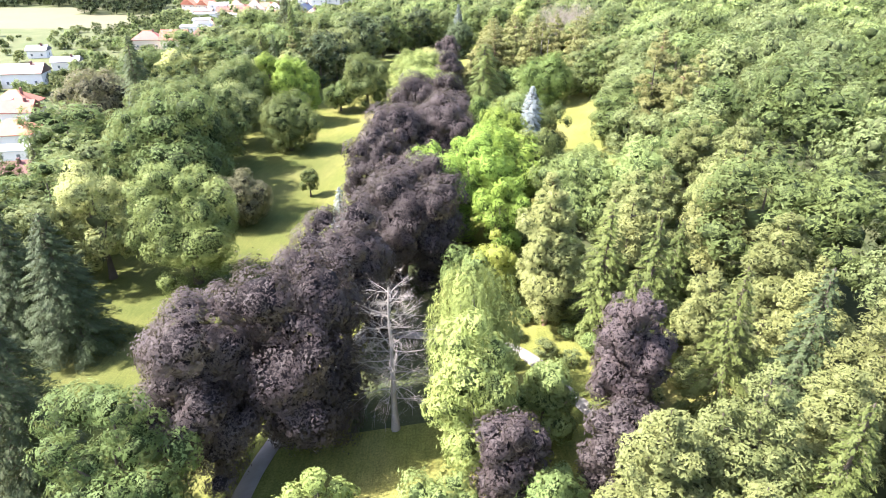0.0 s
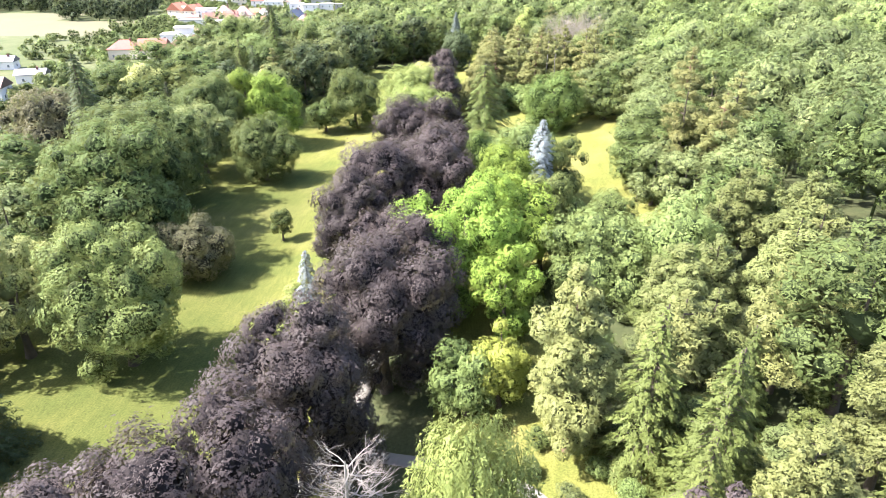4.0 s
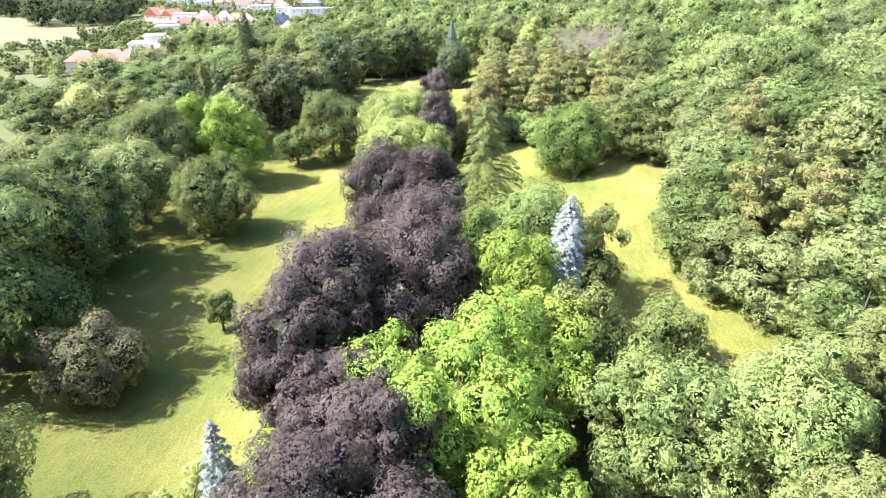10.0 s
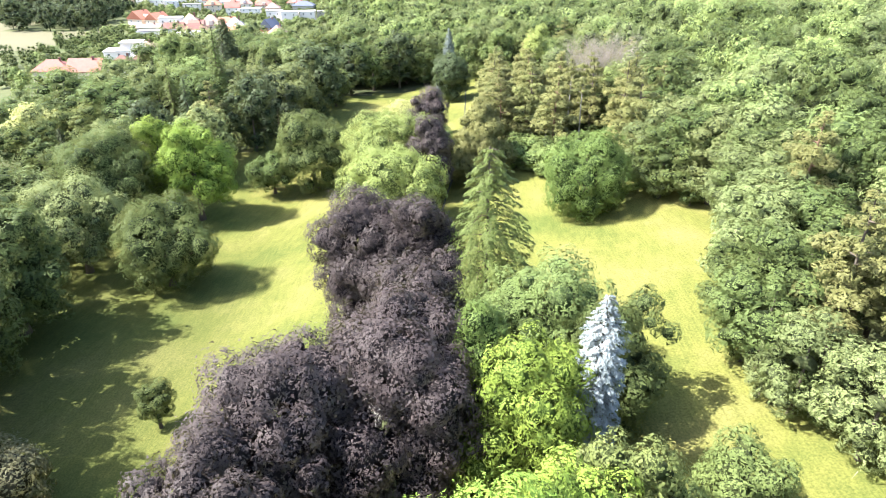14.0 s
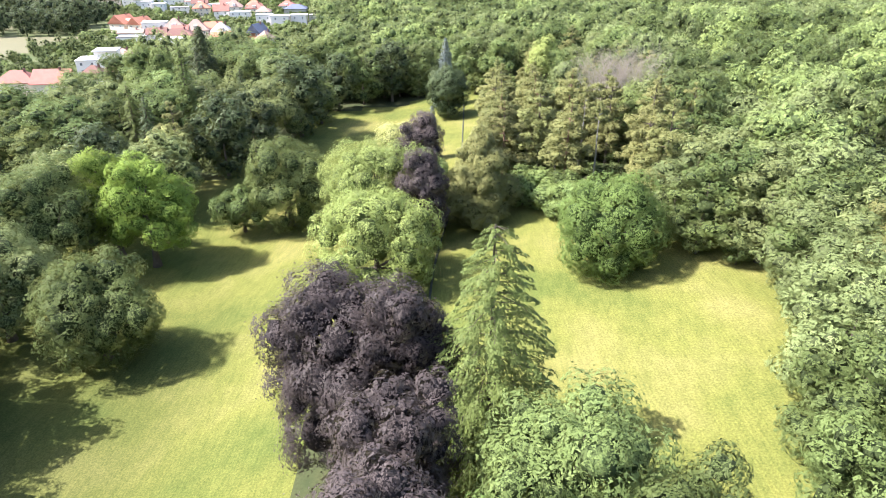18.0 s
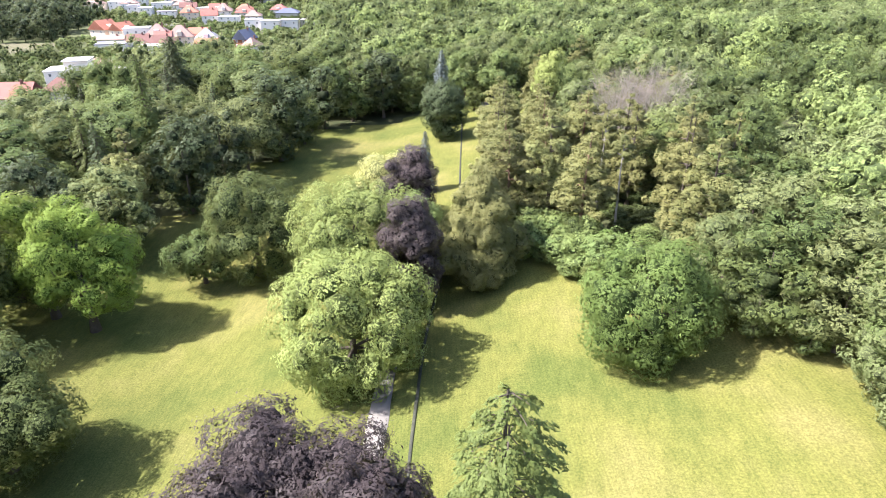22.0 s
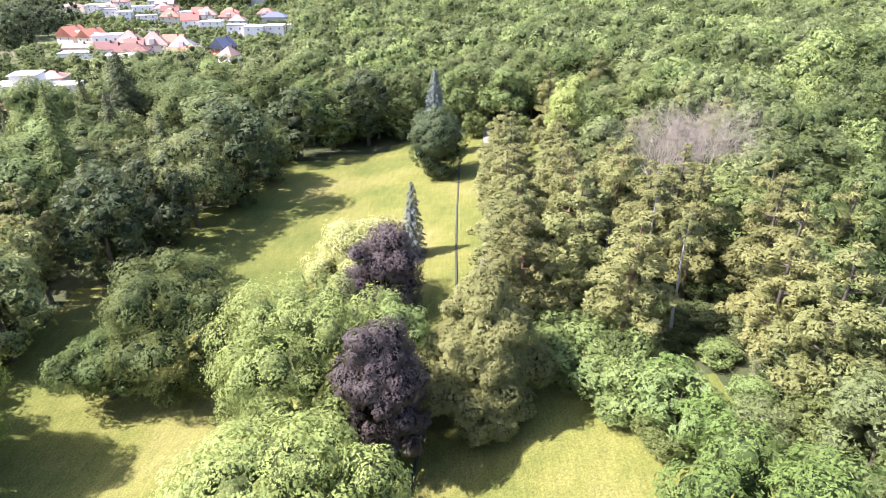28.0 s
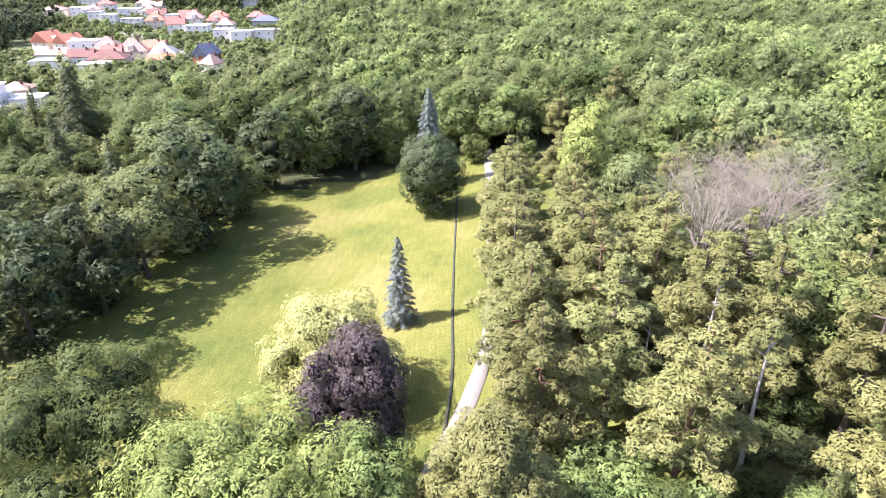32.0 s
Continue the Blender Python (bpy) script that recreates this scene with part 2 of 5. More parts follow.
def grass_material():
    m, nodes, links, bsdf = material("meadow_grass")
    big = noise_tex(nodes, links, 0.06, 4)
    mid = noise_tex(nodes, links, 0.6, 4)
    fine = noise_tex(nodes, links, 4.5, 6, 0.75)
    r1 = ramp(nodes, [(0.34, (0.082, 0.100, 0.026)), (0.52, (0.125, 0.129, 0.035)), (0.70, (0.167, 0.154, 0.055))])
    links.new(big.outputs["Fac"], r1.inputs[0])
    r2 = ramp(nodes, [(0.3, (0.84, 0.87, 0.82)), (0.7, (1.08, 1.06, 1.04))])
    links.new(mid.outputs["Fac"], r2.inputs[0])
    col = mix(nodes, links, r1.outputs[0], r2.outputs[0], 0.7, "MULTIPLY")
    # a soft shadow painted into the grass colour over the low left side
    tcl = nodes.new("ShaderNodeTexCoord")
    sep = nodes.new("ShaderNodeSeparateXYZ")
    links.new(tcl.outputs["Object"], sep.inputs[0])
    shade_side = nodes.new("ShaderNodeMapRange")
    shade_side.interpolation_type = "SMOOTHSTEP"
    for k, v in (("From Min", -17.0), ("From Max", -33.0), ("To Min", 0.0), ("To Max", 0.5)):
        shade_side.inputs[k].default_value = v
    links.new(sep.outputs[0], shade_side.inputs[0])
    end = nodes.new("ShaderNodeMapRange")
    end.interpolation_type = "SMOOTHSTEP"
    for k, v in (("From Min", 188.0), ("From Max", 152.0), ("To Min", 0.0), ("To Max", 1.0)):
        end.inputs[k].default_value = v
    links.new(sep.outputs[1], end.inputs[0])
    painted_shade = nodes.new("ShaderNodeMath")
    painted_shade.operation = "MULTIPLY"
    links.new(shade_side.outputs[0], painted_shade.inputs[0])
    links.new(end.outputs[0], painted_shade.inputs[1])
    col = mix(nodes, links, col, (0.045, 0.058, 0.017), painted_shade.outputs[0])
    # mowing swaths run along the meadow
    tc = nodes.new("ShaderNodeTexCoord")
    mp = nodes.new("ShaderNodeMapping")
    mp.inputs["Rotation"].default_value = (0, 0, radians(18))
    wv = nodes.new("ShaderNodeTexWave")
    wv.inputs["Scale"].default_value, wv.inputs["Distortion"].default_value, wv.inputs["Detail"].default_value = 0.16, 3.0, 3.0
    wv.inputs["Detail Scale"].default_value = 0.6
    links.new(tc.outputs["Object"], mp.inputs[0])
    links.new(mp.outputs[0], wv.inputs["Vector"])
    r3 = ramp(nodes, [(0.1, (0.93, 0.94, 0.92)), (0.9, (1.04, 1.03, 1.02))])
    links.new(wv.outputs["Fac"], r3.inputs[0])
    col = mix(nodes, links, col, r3.outputs[0], 0.5, "MULTIPLY")
    r4 = ramp(nodes, [(0.30, (0.42, 0.48, 0.42)), (0.5, (0.98, 0.98, 0.96)), (0.70, (1.50, 1.44, 1.40))])
    links.new(fine.outputs["Fac"], r4.inputs[0])
    col = mix(nodes, links, col, r4.outputs[0], 0.85, "MULTIPLY")
    # long mown streaks and scattered dry wisps
    tc2 = nodes.new("ShaderNodeTexCoord")
    mp2 = nodes.new("ShaderNodeMapping")
    mp2.inputs["Rotation"].default_value, mp2.inputs["Scale"].default_value = (0, 0, radians(-24)), (4.5, 0.25, 1.0)
    st = nodes.new("ShaderNodeTexNoise")
    st.inputs["Scale"].default_value, st.inputs["Detail"].default_value, st.inputs["Roughness"].default_value = 1.0, 5.0, 0.65
    links.new(tc2.outputs["Object"], mp2.inputs[0])
    links.new(mp2.outputs[0], st.inputs["Vector"])
    r5 = ramp(nodes, [(0.32, (0.82, 0.86, 0.80)), (0.5, (1.0, 1.0, 1.0)), (0.7, (1.17, 1.12, 1.08))])
    links.new(st.outputs["Fac"], r5.inputs[0])
    col = mix(nodes, links, col, r5.outputs[0], 0.85, "MULTIPLY")
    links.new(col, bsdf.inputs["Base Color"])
    bsdf.inputs["Roughness"].default_value = 0.95
    bsdf.inputs["Specular IOR Level"].default_value = 0.1
    bump(nodes, links, bsdf, fine.outputs["Fac"], 0.5, 0.08)
    return m


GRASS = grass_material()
LITTER = rough_material("woodland_floor", (0.045, 0.058, 0.022), (0.085, 0.085, 0.036), 0.25, 0.95, 2.5, 0.6, 0.1)
STRAW = rough_material("straw_field", (0.125, 0.112, 0.066), (0.155, 0.138, 0.084), 0.03, 0.95, 0.8, 0.2, 0.05, (0.10, 0.10, 0.052))
GARDEN = rough_material("garden_ground", (0.055, 0.08, 0.022), (0.13, 0.125, 0.06), 0.07, 0.95, 0.6, 0.2, 0.05, (0.06, 0.075, 0.028))
GRAVEL = rough_material("pale_gravel", (0.165, 0.15, 0.132), (0.235, 0.22, 0.195), 0.7, 0.9, 12.0, 0.3, 0.02, (0.16, 0.15, 0.13))
DITCH = rough_material("ditch_stone", (0.045, 0.05, 0.035), (0.10, 0.10, 0.07), 0.8, 0.9, 6.0, 0.4, 0.04)
ASPHALT = rough_material("road_surface", (0.24, 0.225, 0.21), (0.32, 0.30, 0.28), 0.3, 0.9, 8.0, 0.2, 0.01)
WALL_WHITE = rough_material("white_render", (0.80, 0.735, 0.69), (0.84, 0.78, 0.74), 0.5, 0.85, 6.0, 0.1, 0.01, (0.74, 0.68, 0.64))
WALL_CREAM = rough_material("cream_render", (0.70, 0.58, 0.46), (0.76, 0.65, 0.53), 0.5, 0.85, 6.0, 0.1, 0.01, (0.62, 0.52, 0.42))
WALL_GREY = rough_material("grey_render", (0.40, 0.385, 0.38), (0.47, 0.455, 0.45), 0.5, 0.85, 6.0, 0.1, 0.01, (0.35, 0.34, 0.33))
ROOF_RED = rough_material("red_roof_tiles", (0.30, 0.12, 0.095), (0.38, 0.17, 0.135), 0.6, 0.85, 5.0, 0.5, 0.05, (0.24, 0.10, 0.08))
ROOF_ORANGE = rough_material("orange_roof_tiles", (0.40, 0.165, 0.11), (0.48, 0.22, 0.15), 0.6, 0.85, 5.0, 0.5, 0.05, (0.33, 0.14, 0.09))
ROOF_BROWN = rough_material("brown_roof_tiles", (0.17, 0.085, 0.07), (0.24, 0.135, 0.11), 0.6, 0.85, 5.0, 0.5, 0.05, (0.13, 0.07, 0.06))
ROOF_GREY = rough_material("grey_roof_sheet", (0.27, 0.255, 0.26), (0.37, 0.35, 0.35), 0.6, 0.6, 5.0, 0.2, 0.02, (0.22, 0.21, 0.22))
ROOF_PINK = rough_material("faded_tile_roof", (0.29, 0.195, 0.16), (0.36, 0.255, 0.215), 0.6, 0.85, 5.0, 0.4, 0.04, (0.24, 0.16, 0.13))
ROOF_BLUE = rough_material("slate_blue_roof", (0.10, 0.12, 0.17), (0.15, 0.17, 0.23), 0.6, 0.8, 5.0, 0.4, 0.04, (0.09, 0.1, 0.14))
GLASS, _nn, _ll, _bb = material("window_glass")
_bb.inputs["Base Color"].default_value, _bb.inputs["Roughness"].default_value = (0.16, 0.16, 0.165, 1), 0.15


# ---- the lie of the land ----
def step(a, b, v):
    u = np.clip((np.asarray(v, float) - a) / (b - a), 0, 1)
    return u * u * (3 - 2 * u)


def ground_z(x, y):
    z = np.interp(x, (-400, -28, 0, 13, 40, 90, 200, 400), (1, 1, 6.3, 8.5, 14, 17.5, 19, 20))
    low = 1 + 3.6 * step(185, 250, y)
    high = np.maximum(z, low)
    return low + (high - low) * (1 - 0.95 * step(235, 470, y))


def edge_right(y):
    return np.interp(y, (0, 60, 90, 105, 118, 126, 147, 158, 166, 175, 186, 200, 240, 280, 300), (10, 15, 24, 37, 30, 31, 41.5, 41, 36, 28, 22, 17.5, 18, 20, 8))


def edge_left(y):
    return np.interp(y, (0, 60, 85, 100, 140, 185, 215, 230, 243, 284, 296), (-44, -58, -54, -52, -60, -60, -46, -37, -35, -24, 8))


def part(name, mesh, mat, parent, label="", at=None):
    """Links a mesh as one object under its thing."""
    ob = new(name, mesh)
    if mat and not mesh.materials:
        mesh.materials.append(mat)
    ob.parent = parent
    if at is not None:
        ob.matrix_basis = at
    return tagged(ob, label)


def mesh_of(name, verts, faces):
    """A mesh from an array of corners and an array of equal-sided faces."""
    me = bpy.data.meshes.new(name)
    verts, faces = np.asarray(verts, np.float32), np.asarray(faces, np.int32)
    n, k = faces.shape
    me.vertices.add(len(verts))
    me.vertices.foreach_set("co", verts.ravel())
    me.loops.add(n * k)
    me.loops.foreach_set("vertex_index", faces.ravel())
    me.polygons.add(n)
    me.polygons.foreach_set("loop_start", np.arange(0, n * k, k, dtype=np.int32))
    me.update(calc_edges=True)
    me.validate()
    return me


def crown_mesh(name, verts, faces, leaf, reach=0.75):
    """A crown: loose sprays in leaf colour, the inside in a darkened copy that paints shade. Sprays that lie within
    reach of one another catch the light alike, as tufts do.
    """
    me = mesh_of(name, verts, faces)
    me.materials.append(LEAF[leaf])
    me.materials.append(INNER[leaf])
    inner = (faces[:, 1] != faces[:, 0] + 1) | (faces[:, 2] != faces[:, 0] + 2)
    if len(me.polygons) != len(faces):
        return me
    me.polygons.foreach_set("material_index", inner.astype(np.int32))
    corner = verts[faces]
    own = unit(np.cross(corner[:, 1] - corner[:, 0], corner[:, 2] - corner[:, 0]))
    centre = corner.mean(1)
    soft = np.zeros_like(own)
    for shift in (0.0, 0.37, 0.71):
        cell = np.floor(centre / reach + np.array([shift, shift * 1.7, shift * 0.6])).astype(np.int64)
        cell -= cell.min(0)
        size = cell.max(0) + 1
        key = (cell[:, 0] * size[1] + cell[:, 1]) * size[2] + cell[:, 2]
        _, which = np.unique(key, return_inverse=True)
        total = np.stack([np.bincount(which, own[:, k]) for k in range(3)], -1)
        soft += unit(total)[which]
    lie = np.where(inner[:, None], own, unit(unit(soft) * 0.75 + own * 0.4))
    point = np.stack([np.bincount(faces.ravel(), np.repeat(lie[:, k], 3), len(verts)) for k in range(3)], -1)
    me.attributes.new("custom_normal", "FLOAT_VECTOR", "POINT").data.foreach_set("vector", unit(point).astype(np.float32).ravel())
    return me


def joined(pieces):
    """Joins (corners, faces) arrays with the same sides to a face."""
    vs, fs, k = [], [], 0
    for v, f in pieces:
        vs.append(v)
        fs.append(f + k)
        k += len(v)
    return np.concatenate(vs), np.concatenate(fs)


def build_ground():
    near_x = np.arange(-300, 301, 5.0)
    near_y = np.arange(-80, 701, 5.0)
    xs = np.concatenate([[-4500, -2500, -1400, -800, -500, -380], near_x, [380, 500, 800, 1400, 2500, 4500]])
    ys = np.concatenate([[-4500, -2000, -800, -300, -150], near_y, [760, 900, 1300, 2200, 4500]])
    gx, gy = np.meshgrid(xs, ys)
    gz = ground_z(gx, gy)
    near = np.exp(-((gx / 220) ** 2) - (((gy - 200) / 300) ** 2))
    gz = gz + near * 0.10 * (np.sin(gx * 0.07 + 1.3 * np.sin(gy * 0.05)) + np.sin(gy * 0.06 + gx * 0.045))
    nx, ny = len(xs), len(ys)
    idx = np.arange(nx * ny).reshape(ny, nx)
    faces = np.stack([idx[:-1, :-1], idx[:-1, 1:], idx[1:, 1:], idx[1:, :-1]], -1).reshape(-1, 4)
    me = mesh_of("ground", np.stack([gx, gy, gz], -1).reshape(-1, 3), faces)
    for m in (GRASS, LITTER, STRAW, GARDEN):
        me.materials.append(m)
    cx = (gx[:-1, :-1] + gx[1:, 1:]).ravel() / 2
    cy = (gy[:-1, :-1] + gy[1:, 1:]).ravel() / 2
    slot = np.zeros(len(faces), np.int32)
    wood = (cx > edge_right(cy) + np.where(cy < 64, 16, 11)) | (cx < edge_left(cy) - 6) | (cy > 300)
    wood |= (cx > 13) & (cx < 34) & (cy > 64) & (cy < 98)
    wood |= (np.abs(cx + 5) < 5) & (cy > 52) & (cy < 140)
    slot[wood] = 1
    slot[(cx < -80) & (cy > 120) & (cx > -330)] = 3
    slot[(cx < -52) & (cy > 320) & (cx > -480)] = 3
    slot[(cx < -196) & (cy > 376) & (cy < np.where(cx < -262, 512, 458)) & (cx > -420)] = 2
    slot[(cx < -170) & (cy > 240) & (cy < 385)] = 3
    me.polygons.foreach_set("material_index", slot)
    me.polygons.foreach_set("use_smooth", np.ones(len(faces), bool))
    return tagged(new("ground", me), "mown yellow-green meadow rising gently into shaded woodland floor", "ground", kind="structure")


def ribbon(name, line, width, mat, lift, label, category, crown=0.0):
    """A strip laid on the ground along a line of (x, y)."""
    line = np.array(line, float)
    seg = np.concatenate([[0], np.cumsum(np.hypot(*np.diff(line, axis=0).T))])
    s = np.arange(0, seg[-1], 1.2)
    # smooth the corners of the line
    px, py = np.interp(s, seg, line[:, 0]), np.interp(s, seg, line[:, 1])
    k = np.ones(9) / 9
    px, py = (np.convolve(np.pad(v, 4, mode="edge"), k, "valid") for v in (px, py))
    tx, ty = np.gradient(px), np.gradient(py)
    ln = np.hypot(tx, ty)
    nx, ny = ty / ln, -tx / ln
    rng = np.random.default_rng(3)
    cols = np.array([-0.5, -0.42, 0, 0.42, 0.5])
    hgt = np.array([-0.12, 0.0, crown, 0.0, -0.12]) + lift
    vs = []
    for c, h in zip(cols, hgt):
        w = width * (1 + 0.10 * np.convolve(rng.standard_normal(len(s) + 6), np.ones(7) / 3.5, "valid"))
        x, y = px + nx * w * c, py + ny * w * c
        vs.append(np.stack([x, y, ground_z(x, y) + h + 0.12], -1))
    v = np.stack(vs, 1).reshape(-1, 3)
    idx = np.arange(len(s) * 5).reshape(-1, 5)
    f = np.stack([idx[:-1, :-1], idx[:-1, 1:], idx[1:, 1:], idx[1:, :-1]], -1).reshape(-1, 4)
    me = mesh_of(name, v, f)
    me.materials.append(mat)
    me.polygons.foreach_set("use_smooth", np.ones(len(f), bool))
    return tagged(new(name, me), label, category, kind="structure")


build_ground()
ribbon("path", [(-21, 38), (-19, 49), (-15, 61), (-10, 69), (-7, 85), (-5, 110), (-3, 135), (-1.4, 155), (-0.7, 173), (2, 188), (7, 201.5), (10.2, 208.6)],
       2.2, GRAVEL, 0.10, "pale gravel footpath through the park", "path", 0.05)
ribbon("path_upper", [(8.6, 205.2), (10.2, 208.6), (12.2, 214), (13.9, 220), (15.5, 229), (16.4, 238), (17.5, 260), (19, 280), (20, 300)],
       1.9, GRAVEL, 0.10, "pale gravel path along the pines", "path", 0.05)
ribbon("path_side", [(-10, 69), (-2, 66), (6, 63), (10.2, 60.2), (10.8, 57.5), (14, 50), (20, 40)], 1.45, GRAVEL, 0.10, "narrow pale gravel side path", "path", 0.04)
ribbon("path_trodden", [(26, 99), (31.8, 104), (35.4, 106.5), (39, 109)], 0.7, GRAVEL, 0.03, "trodden pale earth trail over the grass", "path", 0.02)
ribbon("ditch", [(2.0, 140), (2.5, 157.5), (3.6, 176), (5.5, 190), (8.2, 205), (9.6, 215), (9.9, 229), (10.6, 245), (11.5, 262), (12.5, 285)], 0.36, DITCH, 0.06, "narrow dark stone-lined ditch", "ditch", -0.06)


# ---- trees: how they are made ----
def unit(v):
    return v / np.maximum(np.linalg.norm(v, axis=-1, keepdims=True), 1e-9)


def sphere_dirs(n, rng, jitter=0.25):
    i = np.arange(n) + 0.5
    ph, th = np.arccos(1 - 2 * i / n), math.pi * (1 + 5 ** 0.5) * i + rng.uniform(0, 6.28)
    d = np.stack([np.cos(th) * np.sin(ph), np.sin(th) * np.sin(ph), np.cos(ph)], -1)
    return unit(d + jitter * rng.standard_normal(d.shape))


def cards(p, nrm, axis, length, width):
    """Small pointed blades, each one a spray of leaves."""
    axis = unit(axis - (axis * nrm).sum(-1, keepdims=True) * nrm)
    side = np.cross(nrm, axis)
    length, width = np.broadcast_to(length, len(p))[:, None], np.broadcast_to(width, len(p))[:, None]
    v = np.stack([p - axis * length * 0.3 + side * width / 2, p - axis * length * 0.4 - side * width / 2, p + axis * length * 0.6], 1)
    return v.reshape(-1, 3), np.arange(len(p) * 3).reshape(-1, 3)


def tube(points, radii, sides=6):
    points, radii = np.asarray(points, float), np.asarray(radii, float)
    t = unit(np.gradient(points, axis=0))
    ref = np.where(np.abs(t[:, 2:3]) > 0.9, np.array([[1.0, 0, 0]]), np.array([[0, 0, 1.0]]))
    a = unit(np.cross(t, ref))
    b = np.cross(t, a)
    th = np.linspace(0, 2 * math.pi, sides, endpoint=False)
    v = points[:, None] + radii[:, None, None] * (a[:, None] * np.cos(th)[None, :, None] + b[:, None] * np.sin(th)[None, :, None])
    k = np.arange(len(points) * sides).reshape(-1, sides)
    a, b, c, d = k[:-1], np.roll(k[:-1], -1, 1), np.roll(k[1:], -1, 1), k[1:]
    f = np.concatenate([np.stack([a, b, c], -1).reshape(-1, 3), np.stack([a, c, d], -1).reshape(-1, 3)])
    return v.reshape(-1, 3), f


def trunk_mesh(rng, height, radius, lean=(0, 0), sides=8, flare=1.6):
    s = np.linspace(0, 1, 9)
    wob = np.cumsum(rng.standard_normal((9, 2)) * 0.02 * height / 9, 0)
    wob[0] = 0
    pts = np.stack([wob[:, 0] + lean[0] * s, wob[:, 1] + lean[1] * s, s * height - 0.35 * (s == 0)], -1)
    rad = radius * (1 - 0.8 * s) * (1 + (flare - 1) * np.exp(-s * 14))
    return tube(pts, rad, sides), pts


def limb(start, end, r, rng, sag=0.0, sides=5):
    s = np.linspace(0, 1, 5)[:, None]
    start, end = np.asarray(start, float), np.asarray(end, float)
    ln = np.linalg.norm(end - start)
    pts = start + (end - start) * s + np.sin(s * math.pi) * np.array([0, 0, -sag * ln]) + np.sin(s * math.pi) * rng.standard_normal(3) * 0.05 * ln
    return tube(pts, r * (1 - 0.75 * s[:, 0]), sides)


def ball(sub):
    bm = bmesh.new()
    bmesh.ops.create_icosphere(bm, subdivisions=sub, radius=1.0)
    v = np.array([p.co[:] for p in bm.verts])
    f = np.array([[q.index for q in g.verts] for g in bm.faces])
    bm.free()
    return v, f


BALL = {1: ball(1), 2: ball(2)}


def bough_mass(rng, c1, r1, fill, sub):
    """Filler balls inside each bough, which carry the crown's painted inner shade."""
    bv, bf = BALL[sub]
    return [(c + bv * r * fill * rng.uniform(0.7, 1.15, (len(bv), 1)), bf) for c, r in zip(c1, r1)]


def leafy_crown(rng, rx, ry, rz, card=0.42, cover=1.35, n1=32, tuft=0.33, droop=0.0, spiky=0.0, low=-0.85, ragged=0.15, lobe=0.34, full=2.4, sub=2, fill=0.52):
    """Leaf sprays on tufts on boughs that fill a crown about the origin. Returns the mesh arrays and the bough ends."""
    size = np.array([rx, ry, rz])
    d1 = sphere_dirs(n1, rng, 0.22)
    d1 = d1[d1[:, 2] > low]
    flat = np.hypot(d1[:, 0], d1[:, 1])
    d1 = d1 / ((flat ** full + np.abs(d1[:, 2]) ** full) ** (1 / full))[:, None]
    r1 = lobe * min(rx, ry, rz * 1.2) * rng.uniform(0.55, 1.45, len(d1))
    c1 = d1 * size * (1 - lobe * 0.85 + ragged * rng.standard_normal(len(d1)))[:, None]
    # boughs near the top and the foot stay inside the crown
    c1[:, 2] = np.clip(c1[:, 2], -rz + 0.6 * r1, rz - 0.85 * r1)
    c1 = np.concatenate([c1, [[0, 0, 0]]])
    r1 = np.concatenate([r1, [0.55 * min(rx, ry, rz)]])
    q = 1.6
    skin = 4 * math.pi * (((rx * ry) ** q + (rx * rz) ** q + (ry * rz) ** q) / 3) ** (1 / q)
    total = int(cover * skin / (card ** 2 * (0.33 if not spiky else 0.20)))
    up = np.array([0, 0, 1.0])
    P, D, T = [], [], []
    share = r1[:-1] ** 2 / (r1[:-1] ** 2).sum()
    n2 = max(7, int(1.5 / tuft ** 2))
    a0 = 2.15 / math.sqrt(n2)
    for c, r, w in zip(c1[:-1], r1[:-1], share):
        m = int(3.6 * total * w) + 6
        d = unit(rng.standard_normal((m, 3)))
        heads = sphere_dirs(n2, rng, 0.3)
        dot = d @ heads.T
        near = dot.argmax(1)
        ang = np.arccos(np.clip(dot[np.arange(m), near], -1, 1)) / a0
        puff = np.sqrt(np.clip(1 - ang ** 2, 0, 1))
        tall = rng.uniform(0.5, 1.3, n2)[near]
        stray = (rng.uniform(0, 1, m) < 0.10) * rng.uniform(0.05, 0.3, m)
        p = c + d * (r * (0.72 + tuft * 1.45 * puff * tall + 0.05 * rng.standard_normal(m) + stray))[:, None]
        out = unit(p / size)
        gap = np.linalg.norm(p[:, None] - c1[None], axis=-1) / r1[None]
        gap[:, np.abs(c1 - c).sum(1) < 1e-9] = 2.0
        keep = ((gap < 0.8).sum(1) == 0) & ((d * out).sum(-1) > -0.35) & (p[:, 2] > -rz) & (rng.uniform(0, 1, m) < 0.35 + 0.8 * puff * tall)
        P.append(p[keep])
        D.append(d[keep])
        T.append(unit(d[keep] * (0.35 + puff[keep])[:, None] + (d[keep] - heads[near[keep]]) / a0))
    pos, d3, tn = np.concatenate(P), np.concatenate(D), np.concatenate(T)
    if len(pos) > total:
        sel = rng.permutation(len(pos))[:total]
        pos, d3, tn = pos[sel], d3[sel], tn[sel]
    n = len(pos)
    nrm = unit(0.85 * tn + 0.2 * d3 + 0.2 * up + 0.24 * rng.standard_normal((n, 3)))
    axis = rng.standard_normal((n, 3)) - droop * up + droop * 0.6 * tn
    if spiky:
        axis = unit(tn + 0.3 * up + 0.6 * rng.standard_normal((n, 3)))
        nrm = unit(0.6 * tn + 0.3 * d3 + 0.5 * up + 0.3 * rng.standard_normal((n, 3)))
    ln = card * rng.uniform(0.6, 1.45, n)
    wd = ln * (0.6 - 0.36 * spiky)
